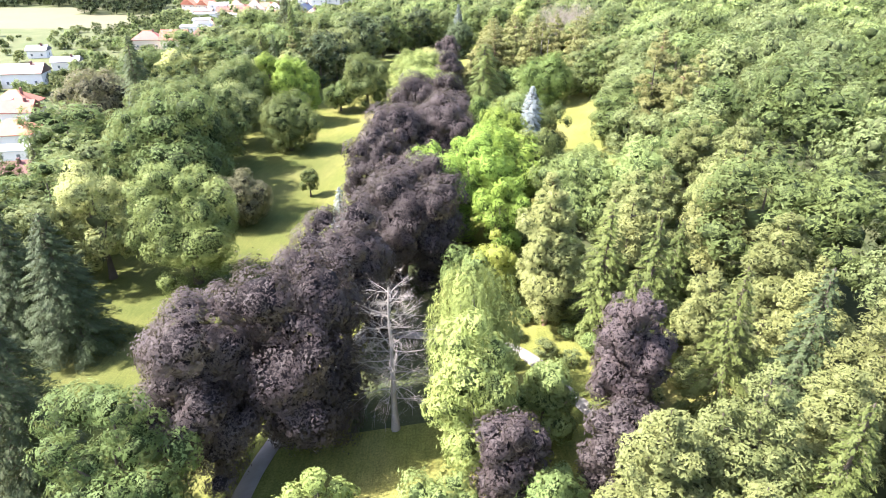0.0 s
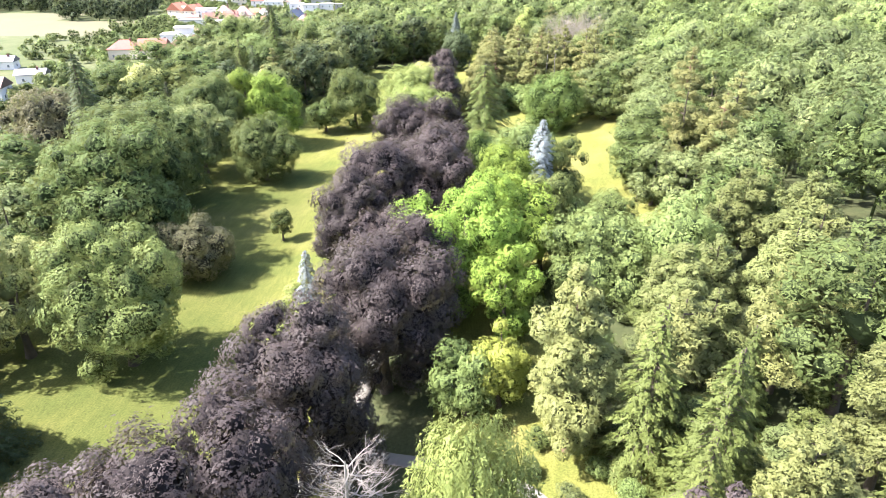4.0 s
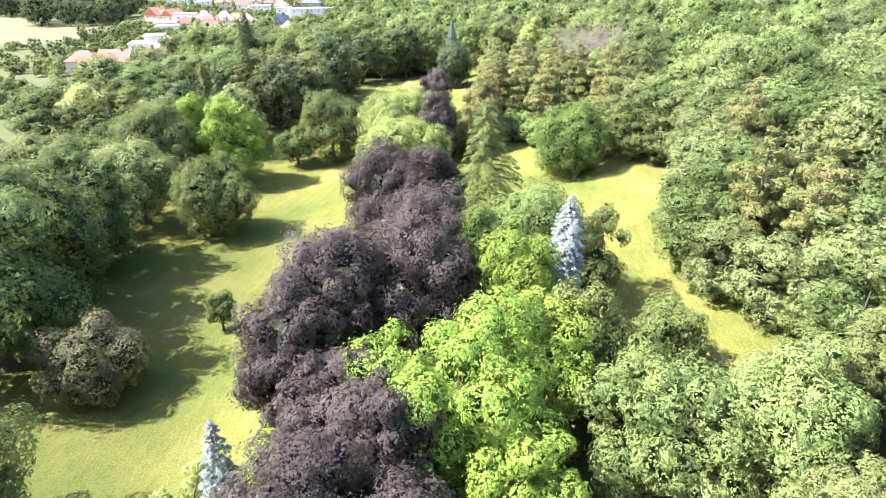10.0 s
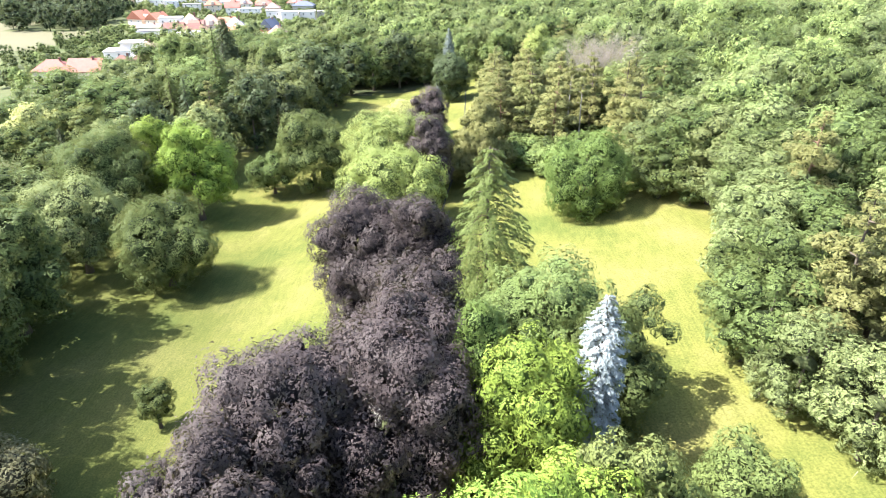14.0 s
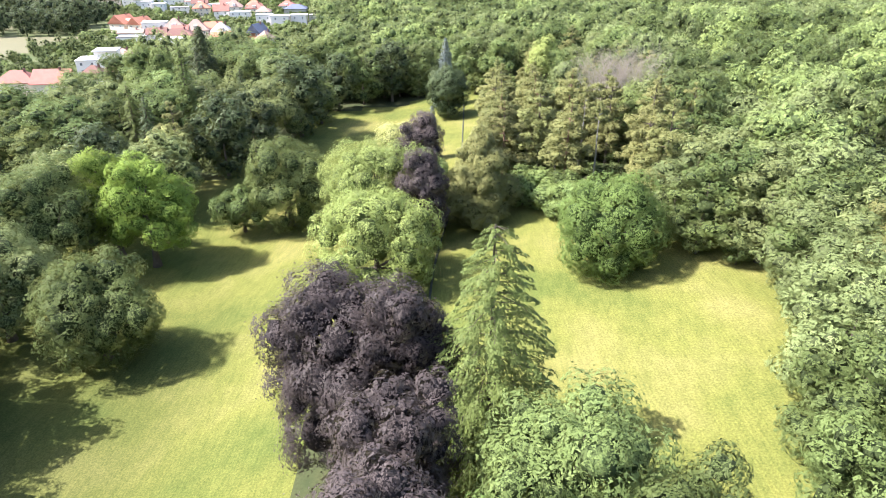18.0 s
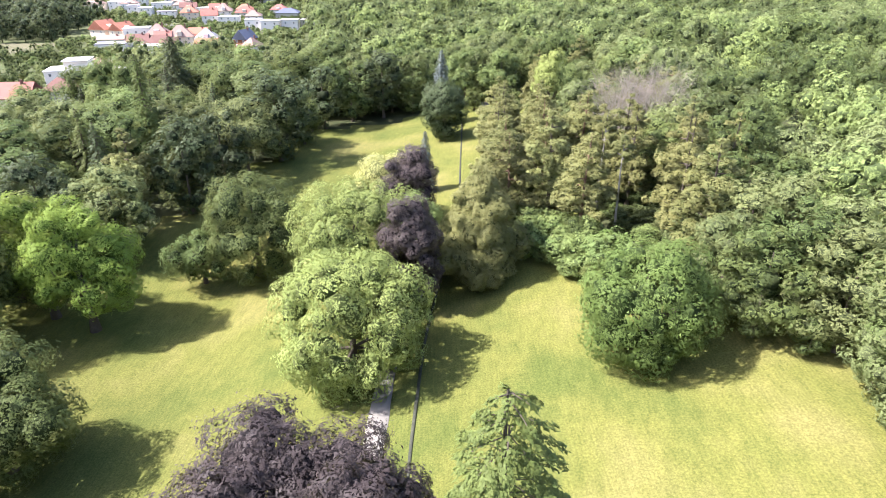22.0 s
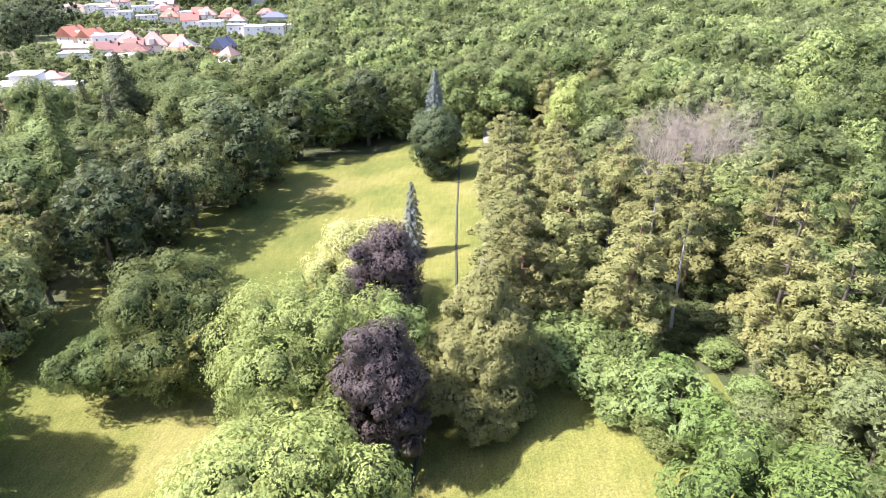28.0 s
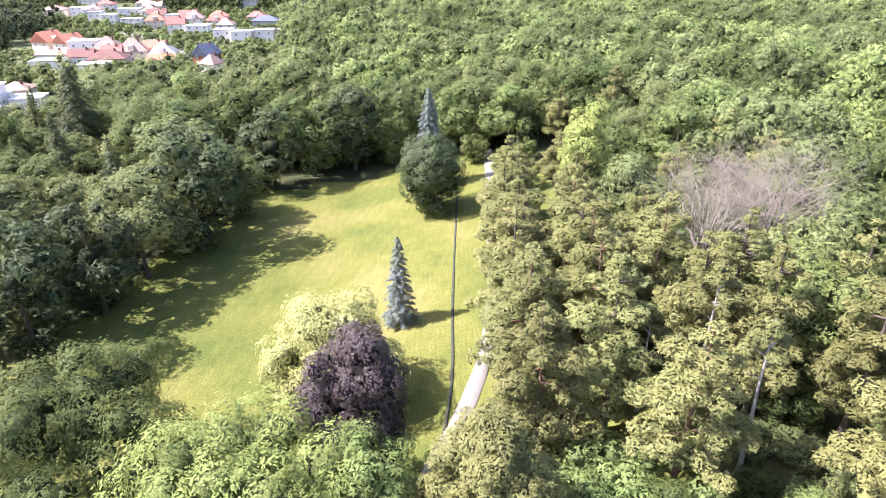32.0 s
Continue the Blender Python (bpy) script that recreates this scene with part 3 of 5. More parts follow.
    ln, wd = ln * (1.22 + 0.42 * spiky), wd * 1.18
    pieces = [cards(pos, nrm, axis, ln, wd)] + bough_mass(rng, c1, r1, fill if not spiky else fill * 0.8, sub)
    return joined(pieces), c1


def weeping_crown(rng, rx, rz, card=0.28, strands=260, length=0.8):
    """Curtains of hanging twigs from a domed top."""
    d = sphere_dirs(strands, rng, 0.3)
    d[:, 2] = np.abs(d[:, 2]) * 1.0
    d = unit(d)
    top = d * np.array([rx, rx, rz]) * rng.uniform(0.55, 1.0, (strands, 1))
    pieces = []
    ln = rz * length * rng.uniform(0.4, 1.2, strands) * (1.25 - 0.5 * d[:, 2])
    m = np.maximum(6, (ln / card * 3.2).astype(int))
    k = np.repeat(np.arange(strands), m)
    s = rng.uniform(0, 1, len(k))
    out = unit(top[k] * np.array([1, 1, 0.0]) + 1e-6)
    pos = top[k] + out * (np.sqrt(s) * 0.10 * rx)[:, None] - np.array([0, 0, 1.0]) * (s * ln[k])[:, None] + 0.16 * rng.standard_normal((len(k), 3))
    nrm = unit(out + 0.45 * np.array([0, 0, 1]) + 0.5 * rng.standard_normal(pos.shape))
    axis = np.array([0, 0, -1.0]) + 0.35 * rng.standard_normal(pos.shape)
    L = card * rng.uniform(0.8, 1.6, len(k))
    pieces.append(cards(pos, nrm, axis, L * 1.2, L * 0.45))
    inner = unit(rng.standard_normal((500, 3))) * np.array([rx, rx, rz]) * rng.uniform(0.3, 0.8, (500, 1))
    inner[:, 2] = inner[:, 2] * 0.9 - 0.15 * rz
    pieces.append(cards(inner, unit(inner + rng.standard_normal(inner.shape)), rng.standard_normal(inner.shape), 0.16 * rx, 0.1 * rx))
    return joined(pieces), top[:12] * 0.6


def conifer_crown(rng, height, radius, card=0.28, whorl=0.55, per=11, droop=0.32, taper=0.85, bare=0.06, dens=1.0, upturn=0.0, column=0.0, hang=0.35):
    """Whorls of sprayed branches round a straight stem, from the ground up. Returns crown arrays and branch arrays."""
    P, N, A, L = [], [], [], []
    woods = []
    z = bare * height
    while z < height * 0.985:
        q = z / height
        reach = radius * ((1 - q) ** taper * (1 - column) + column * min(1.0, 5.5 * (1 - q)) * min(1.0, 0.55 + 2.2 * q))
        nb = max(4, int(per * (0.45 + 0.55 * (1 - q))))
        for b in range(nb):
            th = 2 * math.pi * (b + rng.uniform(-0.3, 0.3)) / nb + z * 2.1
            ln = reach * rng.uniform(0.72, 1.12) + 0.15
            h = np.array([math.cos(th), math.sin(th), 0.0])
            m = max(3, int(dens * ln / card * 5.2))
            s = np.sqrt(rng.uniform(0.04, 1, m))
            drop = -droop * ln * s ** 1.6 + upturn * ln * s ** 3 + 0.10 * ln * s
            side = np.cross(h, (0, 0, 1.0)) * (rng.uniform(-1, 1, m) * 0.24 * ln * (1.15 - s * 0.75))[:, None]
            pos = h * (s * ln)[:, None] + side + np.array([0, 0, 1.0]) * (z + drop + rng.uniform(-0.12, 0.06, m) - hang * np.linalg.norm(side, axis=1))[:, None]
            P.append(pos)
            slope = -droop * 1.6 * s ** 0.6
            ax = h + np.array([0, 0, 1.0]) * (slope - hang)[:, None] + 0.45 * rng.standard_normal((m, 3)) + side * 0.8
            A.append(ax)
            N.append(unit(np.array([0, 0, 0.8]) + h * 0.6 + side * 0.5 + 0.34 * rng.standard_normal((m, 3))))
            L.append(card * rng.uniform(0.8, 1.7, m))
            if b % 2 == 0:
                woods.append(tube([(0, 0, z), h * ln * 0.5 + np.array([0, 0, z - droop * ln * 0.3]), h * ln * 0.92 + np.array([0, 0, z - droop * ln * 0.85])], [0.05, 0.035, 0.012], 4))
        z += whorl * rng.uniform(0.75, 1.2) * (0.6 + 0.4 * (1 - q))
    P, N, A, L = (np.concatenate(v) for v in (P, N, A, L))
    return cards(P, N, A, L, L * 0.5), joined(woods)


def bare_branches(rng, base, tip, r, depth, spread=0.7, kids=4, gravity=0.0):
    """A bough that forks again and again down to twigs."""
    out = []
    base, tip = np.asarray(base, float), np.asarray(tip, float)
    s = np.linspace(0, 1, 4)[:, None]
    ln = np.linalg.norm(tip - base)
    pts = base + (tip - base) * s + np.sin(s * math.pi) * rng.standard_normal(3) * 0.08 * ln
    out.append(tube(pts, r * (1 - 0.6 * s[:, 0]), 5 if depth > 1 else 3))
    if depth:
        for k in range(kids):
            q = rng.uniform(0.35, 1.0)
            o = base + (tip - base) * q
            d = unit(unit(tip - base) + spread * rng.standard_normal(3) + np.array([0, 0, -gravity]))
            out += bare_branches(rng, o, o + d * ln * rng.uniform(0.4, 0.7), r * 0.45 * (1.2 - q * 0.5), depth - 1, spread, kids, gravity)
    return out


def root_of(name, x, y, label, category, group="", turn=0.0):
    e = new(name)
    e.empty_display_size = 0.5
    e.matrix_basis = pose(x, y, float(ground_z(x, y)), 0, 0, turn)
    return tagged(e, label, category, group)


def leafy_tree(name, x, y, top, r, leaf, label, seed, r2=None, foot=0.12, card=0.32, group="", bark=BARK, category="tree", weep=False, **kw):
    """A broadleaved tree or shrub whose crown reaches the height top above the sea of the plan."""
    rng = np.random.default_rng(seed)
    e = root_of(name, x, y, label, category, group)
    h = top - float(ground_z(x, y))
    low_z = foot * h
    rz = (h - low_z) / 2
    zc = low_z + rz
    if weep:
        (v, f), ends = weeping_crown(rng, r, rz * 0.95, card, **kw)
        v = v + np.array([0, 0, zc + 0.05 * rz])
        v[:, 2] = np.maximum(v[:, 2], 0.25)
        ends = ends + np.array([0, 0, zc])
    else:
        (v, f), ends = leafy_crown(rng, r, r2 or r, rz, card, **kw)
        v = v + np.array([0, 0, zc])
        ends = ends[:-1] + np.array([0, 0, zc])
    th, tr = zc + 0.45 * rz, 0.018 * h + 0.03 * r
    (tv, tf), pts = trunk_mesh(rng, th, tr)
    part("trunk", mesh_of("trunk", tv, tf), bark, e)
    for c in ends[rng.permutation(len(ends))[:7]]:
        z0 = min(max(0.25 * h, c[2] - 0.35 * h), th * 0.92)
        part("limb", mesh_of("limb", *limb((0, 0, z0), c, tr * 0.4, rng)), bark, e)
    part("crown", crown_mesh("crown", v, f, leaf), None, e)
    return e


def conifer(name, x, y, top, r, leaf, label, seed, group="", card=0.28, bark=BARK, **kw):
    rng = np.random.default_rng(seed)
    e = root_of(name, x, y, label, "conifer", group, rng.uniform(0, 360))
    h = top - float(ground_z(x, y))
    (v, f), (wv, wf) = conifer_crown(rng, h, r, card, **kw)
    (tv, tf), pts = trunk_mesh(rng, h * 0.98, 0.012 * h + 0.05)
    part("trunk", mesh_of("trunk", *joined([(tv, tf), (wv, wf)])), bark, e)
    part("crown", crown_mesh("crown", v, f, leaf, 0.3), None, e)
    return e


def pine_parts(rng, h, r, card=0.5, clear=0.35, cover=1.0, shelves=15, flat=0.45, fat=1.0):
    """A pine: bare lower stem, boughs that end in shelves of bristling needle tufts."""
    (tv, tf), pts = trunk_mesh(rng, h * 0.97, 0.010 * h + 0.06, rng.uniform(-0.6, 0.6, 2))
    cs, woods, ends = [], [], []
    for i in range(shelves):
        q = clear + (1 - clear) * (i + rng.uniform(0, 0.8)) / shelves
        wid = r * (1.0 - 0.75 * ((q - clear) / (1 - clear)) ** 1.8) * (0.72 + 0.28 * min(1, 4 * (q - clear)))
        th = i * 2.4 + rng.uniform(-0.5, 0.5)
        cen = np.interp(q * h, pts[:, 2], pts[:, 0]), np.interp(q * h, pts[:, 2], pts[:, 1])
        off = wid * rng.uniform(0.35, 0.72) if i < shelves - 2 else 0.2
        c = np.array([cen[0] + math.cos(th) * off, cen[1] + math.sin(th) * off, q * h * 0.97])
        lr = max(0.7, wid * rng.uniform(0.38, 0.62) * fat)
        (v, f), _ = leafy_crown(rng, lr, lr, lr * flat, card, cover, 9, 0.45, 0, 0.35, -0.6, 0.14, 0.5, 2.0, 1, 0.6)
        cs.append((v + c, f))
        woods.append(limb((cen[0], cen[1], c[2] - 0.25 * off), c, 0.05 + 0.004 * h, rng))
        if i % 2 == 0:
            # dry side boughs below the needles
            d = np.array([math.cos(th + 2), math.sin(th + 2), rng.uniform(-0.2, 0.25)]) * wid * 0.5
            woods.append(limb((cen[0], cen[1], c[2] * 0.85), np.array([cen[0], cen[1], c[2] * 0.85]) + d, 0.04, rng))
    return (tv, tf), joined(woods), joined(cs)


def pine(name, x, y, top, r, leaf, label, seed, group="", bark=PINE_BARK, **kw):
    rng = np.random.default_rng(seed)
    e = root_of(name, x, y, label, "pine tree", group)
    h = top - float(ground_z(x, y))
    t, w, c = pine_parts(rng, h, r, **kw)
    part("trunk", mesh_of("trunk", *joined([t, w])), bark, e)
    part("crown", crown_mesh("crown", *c, leaf), None, e)
    return e


# ---- the row of copper beeches ----
COPPER = "large copper beech with dark purple foliage beside the path"
for i, (x, y, top, r, kw) in enumerate([
        (-22.8, 46.0, 25.0, 6.2, {"foot": 0.02, "low": -1.1}), (-14.5, 49.5, 26.2, 7.2, {"foot": 0.02, "low": -1.1}), (-12.3, 65.0, 25.8, 6.6, {}), (-5.5, 78.0, 24.5, 8.0, {"r2": 6.5}),
        (-1.8, 86.0, 24.9, 3.8, {}), (-12.0, 99.0, 24.5, 4.7, {}), (-8.0, 107.0, 26.2, 6.2, {}), (0.2, 112.0, 27.0, 7.2, {}),
        (1.0, 125.0, 24.8, 4.8, {}), (-5.0, 139.0, 25.2, 7.4, {}), (1.5, 137.0, 26.0, 4.2, {}), (-6.5, 91.0, 22.5, 6.0, {}),
        (2.0, 183.5, 24.2, 3.9, {"foot": 0.06}), (0.6, 200.0, 25.3, 4.4, {"foot": 0.05}),
        (5.3, 36.0, 20.4, 2.8, {"foot": 0.02}), (16.7, 44.0, 27.6, 3.3, {"foot": 0.05}), (14.5, 37.0, 20.0, 3.2, {"foot": 0.02})]):
    leafy_tree("copper_beech", x, y, top, r * 0.95, "copper", COPPER if i < 12 else "copper beech with dark purple foliage down to the grass", 100 + i,
               card=0.28, group="copper beeches", tuft=0.3, droop=0.6, n1=58, ragged=0.12, fill=0.6, cover=1.7, **kw)

# ---- single trees of the park ----
leafy_tree("plane_tree", -4.8, 171.5, 20.2, 9.4, "pale", "broad pale green plane tree overhanging the gravel path", 201, r2=8.4, foot=0.0, n1=64, low=-1.1, ragged=0.07, lobe=0.28)
leafy_tree("plane_tree", -6.5, 190.0, 22.0, 8.5, "pale", "broad light green plane tree beside the path", 202, foot=0.03, n1=56, ragged=0.08, lobe=0.28)
leafy_tree("plane_tree", 2.7, 193.0, 21.5, 4.5, "lime", "light green plane tree behind a copper beech", 203, foot=0.03)
leafy_tree("oak_tree", -25.0, 203.5, 18.6, 7.8, "oak", "spreading dark green oak on the mown meadow", 204, foot=0.05, n1=38)
leafy_tree("oak_tree", -33.5, 201.0, 11.5, 4.5, "oak", "low dark green oak bough beside a larger oak", 205, foot=0.08)
leafy_tree("maple_tree", -41.0, 160.5, 16.4, 7.0, "oak", "rounded dark green maple at the meadow edge", 206, foot=0.03, n1=38)
leafy_tree("ash_tree", -45.4, 187.6, 22.5, 6.6, "bright", "tall light green ash at the meadow edge", 207, foot=0.1)
leafy_tree("ash_tree", -53.0, 191.0, 22.0, 5.0, "bright", "tall light green ash at the meadow edge", 208, foot=0.12)
leafy_tree("oak_tree", -60.0, 184.0, 20.5, 8.5, "oak", "large dark green oak with an open trunk at the meadow edge", 209, foot=0.2, n1=38)
leafy_tree("oak_tree", -57.0, 165.0, 17.0, 7.5, "forest", "large green oak at the meadow edge", 210, foot=0.2)
leafy_tree("walnut_tree", -55.0, 118.0, 25.5, 9.8, "oak", "large green walnut with layered boughs above the meadow", 211, foot=0.1, n1=64, lobe=0.28, card=0.5)
leafy_tree("walnut_tree", -58.5, 132.0, 24.5, 9.2, "oak", "large dark green walnut at the meadow edge", 212, foot=0.1, n1=64, lobe=0.28, card=0.5)
leafy_tree("walnut_tree", -57.0, 146.5, 22.5, 8.2, "oak", "dark green walnut in the shade of the wood", 2120, foot=0.1, n1=64, lobe=0.28, card=0.5)
leafy_tree("linden_tree", -40.6, 88.5, 21.2, 7.8, "linden", "tall linden with grey-green leaves standing on the meadow", 213, foot=0.02, n1=40, r2=7.0)
leafy_tree("hawthorn", -40.5, 112.5, 11.0, 5.6, "olive", "low olive-brown hawthorn in shade beside the meadow", 214, foot=0.03)
leafy_tree("sapling", -29.3, 126.8, 7.6, 2.1, "oak", "young tree with a thin stem standing alone on the grass", 215, foot=0.22, n1=22, card=0.24, ragged=0.05)
leafy_tree("catalpa", -12.0, 90.0, 15.5, 3.0, "bright", "yellow-green catalpa at the foot of copper beeches", 216, foot=0.02, n1=16)
leafy_tree("willow_bush", -19.0, 88.0, 13.0, 4.2, "pale", "pale green willow bush on the meadow edge", 217, foot=0.0, n1=18)
conifer("blue_spruce", -16.2, 89.5, 17.8, 3.0, "blue", "silver-blue spruce at the meadow edge", 218, card=0.28, dens=1.4, taper=0.7)
leafy_tree("honey_locust", 4.0, 92.0, 25.8, 8.2, "bright", "bright yellow-green honey locust with feathery foliage", 219, foot=0.1, n1=30, card=0.36, r2=6.5, tuft=0.3)
leafy_tree("honey_locust", 11.0, 98.0, 24.2, 4.6, "bright", "bright yellow-green honey locust", 220, foot=0.08)
leafy_tree("field_maple", 10.5, 110.0, 25.2, 5.2, "bright", "yellow-green field maple beside a blue spruce", 221, foot=0.05, n1=30)
leafy_tree("field_maple", 13.5, 123.0, 25.0, 6.4, "lime", "dense rounded light green maple", 222, foot=0.03, n1=38, card=0.36)
leafy_tree("field_maple", 20.0, 118.0, 23.5, 5.2, "oak", "dense dark green maple at the meadow edge", 223, foot=0.03, n1=30)
leafy_tree("elm_tree", 15.2, 100.5, 24.0, 4.2, "linden", "grey-green elm with small leaves", 224, foot=0.05)
leafy_tree("elm_tree", 20.0, 98.0, 20.0, 4.0, "linden", "grey-green elm with small leaves", 225, foot=0.05)
leafy_tree("elm_tree", 26.0, 104.0, 19.5, 3.8, "linden", "grey-green elm with a few bare twigs", 226, foot=0.05)
conifer("blue_spruce", 16.0, 110.5, 29.0, 2.0, "blue", "tall narrow silver-grey spruce among green maples", 227, card=0.24, column=0.8, per=14, droop=0.1, whorl=0.42, dens=1.3)
leafy_tree("arborvitae", 6.8, 113.5, 29.6, 2.0, "yew", "dense green columnar arborvitae", 228, foot=0.0, n1=60, low=-1.1, ragged=0.04, lobe=0.5, card=0.24, category="conifer")
conifer("norway_spruce", 9.0, 135.0, 33.0, 8.6, "spruce", "tall spruce with drooping yellow-green branches", 229, per=12, droop=0.42, taper=0.55, dens=2.3, card=0.32, whorl=1.2, hang=0.6)
leafy_tree("hornbeam", 27.3, 166.5, 25.5, 7.0, "fresh", "rounded green hornbeam on the sunlit meadow", 230, foot=0.0, n1=48, r2=6.4, low=-1.1, ragged=0.07, full=2.1)
leafy_tree("weeping_willow", 3.2, 52.5, 24.8, 4.8, "pale", "weeping willow with pale hanging twigs", 231, weep=True, strands=420, foot=0.1, bark=PALE_BARK)
leafy_tree("weeping_birch", 3.0, 43.0, 24.0, 4.2, "pale", "weeping birch with light green hanging twigs", 232, foot=0.03, n1=40, droop=1.8, ragged=0.2, full=2.0, low=-1.1, bark=PALE_BARK)
pine("white_pine", 12.8, 65.0, 29.0, 4.4, "pine", "tall pine with pale grey-green needles", 233, card=0.32, cover=0.8, clear=0.1, shelves=26, flat=0.55, fat=1.3)
leafy_tree("ash_tree", 8.5, 83.5, 21.5, 3.2, "bright", "narrow bright green young ash", 234, foot=0.03)
leafy_tree("golden_elder", 7.0, 72.5, 17.5, 3.2, "gold", "golden-leaved elder between green shrubs", 235, foot=0.02, n1=18)
leafy_tree("hazel", 3.5, 72.0, 16.0, 3.6, "lime", "green hazel bush beside golden elder", 236, foot=0.0, n1=18)
leafy_tree("hornbeam", 20.4, 89.5, 22.8, 5.8, "lime", "rounded light green hornbeam", 237, foot=0.03, n1=38, card=0.36)
leafy_tree("yew", 29.5, 87.5, 26.0, 4.8, "lime", "dense feathery yellow-green yew", 238, foot=0.02, n1=30, card=0.36)
leafy_tree("linden_tree", -55.5, 90.0, 20.8, 5.2, "cream", "tall linden full of pale yellow blossom", 239, foot=0.08, n1=30)
leafy_tree("sycamore", -26.5, 37.0, 20.0, 5.4, "oak", "broad green sycamore at the park edge", 240, foot=0.03, n1=30)
conifer("fir", -50.5, 70.0, 22.0, 7.0, "dark", "tall dark green fir at the park edge", 241, per=13, dens=1.6, taper=0.7)
conifer("fir", -58.5, 73.0, 21.0, 6.6, "dark", "tall dark green fir at the park edge", 242, per=13, dens=1.5, taper=0.7)
conifer("fir", -39.5, 43.0, 20.0, 6.6, "dark", "tall dark green fir at the park edge", 243, per=13, dens=1.6, taper=0.7)
conifer("fir", -47.0, 53.0, 18.0, 6.0, "dark", "dark green fir at the park edge", 244, per=13, dens=1.5, taper=0.7)
conifer("blue_spruce", 3.0, 229.0, 19.8, 2.5, "greyblue", "slender grey-blue spruce alone on the meadow", 245, card=0.28, dens=1.6, taper=0.75)
leafy_tree("yew_tree", 7.2, 265.5, 22.3, 5.6, "dark", "dense dark green yew with foliage down to the grass", 246, foot=0.0, n1=48, low=-1.1, ragged=0.06, full=2.2)
conifer("blue_spruce", 6.6, 280.0, 27.6, 4.6, "greyblue", "tall grey-blue spruce behind a dark yew", 247, card=0.36, dens=1.5, taper=0.7)
leafy_tree("weeping_beech", -3.2, 213.5, 19.0, 7.0, "cream", "low weeping tree with pale cream-green foliage", 248, r2=6.0, foot=0.0, n1=44, low=-1.1, droop=1.2, ragged=0.12, full=2.0)
pine("larch", 10.8, 190.0, 25.3, 7.0, "brownpine", "broad brownish larch casting shade on the path", 249, card=0.32, cover=0.75, clear=0.06, shelves=34, flat=0.55, fat=1.15)
leafy_tree("poplar", 30.0, 247.0, 32.0, 3.6, "pale", "silvery pale poplar above the woodland", 250, foot=0.3)
for i, (x, y, top, r, lf) in enumerate([(-10.5, 36.5, 13.2, 3.4, "pale"), (-0.3, 35.8, 13.0, 3.2, "lime"), (8.2, 33.5, 16.5, 3.0, "lime"), (9.5, 45.0, 18.5, 3.2, "lime"), (3.6, 24.0, 14.0, 3.0, "lime")]):
    leafy_tree("shrub", x, y, top, r, lf, "light green shrub at the edge of the lawn", 260 + i, foot=0.0, n1=16, category="shrub")


# ---- dead trees ----
def dead_conifer(x, y, top, seed):
    rng = np.random.default_rng(seed)
    e = root_of("dead_tree", x, y, "bare dead conifer with pale grey wood", "dead tree")
    h = top - float(ground_z(x, y))
    (tv, tf), pts = trunk_mesh(rng, h, 0.34)
    part("trunk", mesh_of("trunk", tv, tf), DEAD_WOOD, e)
    for i in range(60):
        z = h * (0.24 + 0.74 * (i / 60) ** 0.9)
        th = i * 2.4 + rng.uniform(-0.4, 0.4)
        ln = 4.4 * (1 - 0.72 * (z / h - 0.2)) * rng.uniform(0.55, 1.1)
        tip = (math.cos(th) * ln, math.sin(th) * ln, z + ln * rng.uniform(0.05, 0.4))
        pieces = bare_branches(rng, (0, 0, z), tip, 0.055, 2, 0.6, 6, 0.1)
        part("branch", mesh_of("branch", *joined(pieces)), DEAD_WOOD, e)
    return e


def dead_broadleaf(x, y, top, r, seed):
    rng = np.random.default_rng(seed)
    e = root_of("dead_tree", x, y, "leafless grey tree standing above green woodland", "dead tree", "leafless trees")
    h = top - float(ground_z(x, y))
    (tv, tf), pts = trunk_mesh(rng, h * 0.5, 0.38)
    part("trunk", mesh_of("trunk", tv, tf), DEAD_TWIGS, e)
    for i in range(16):
        th = i * 2.4
        q = ((i + 0.5) / 16) ** 0.5
        tip = (math.cos(th) * r * q, math.sin(th) * r * q, h * (0.66 + 0.26 * math.sqrt(1 - q * q)))
        part("branch", mesh_of("branch", *joined(bare_branches(rng, (0, 0, h * rng.uniform(0.34, 0.48)), tip, 0.11, 3, 0.62, 6, -0.1))), DEAD_TWIGS, e)
    return e


dead_conifer(-5.0, 49.7, 23.0, 301)
dead_broadleaf(38.5, 222.0, 29.8, 5.2, 302)
dead_broadleaf(45.5, 223.0, 30.2, 5.4, 303)

# ---- woodland that can be counted, near the walk ----
_rng = np.random.default_rng(77)


def proto_leafy(seed, h, r, leaf, foot, card, cover=0.85, n1=28, low=-1.1, sub=1):
    rng = np.random.default_rng(seed)
    rz = h * (1 - foot) / 2
    (v, f), ends = leafy_crown(rng, r, r * rng.uniform(0.85, 1.1), rz, card, cover, n1, 0.4, low=low, sub=sub, full=2.05, ragged=0.08, lobe=0.31, fill=0.6)
    (tv, tf), pts = trunk_mesh(rng, h * 0.75, 0.014 * h + 0.05, sides=6)
    return mesh_of("trunk", tv, tf), crown_mesh("crown", v + np.array([0, 0, h * foot + rz]), f, leaf), leaf, BARK


def proto_pine(seed, h, r, leaf, clear, card, shelves=16, **kw):
    rng = np.random.default_rng(seed)
    t, w, c = pine_parts(rng, h, r, card, clear, 0.55, shelves, **kw)
    return mesh_of("trunk", *joined([t, w])), crown_mesh("crown", *c, leaf), leaf, PINE_BARK if clear > 0.3 else BARK


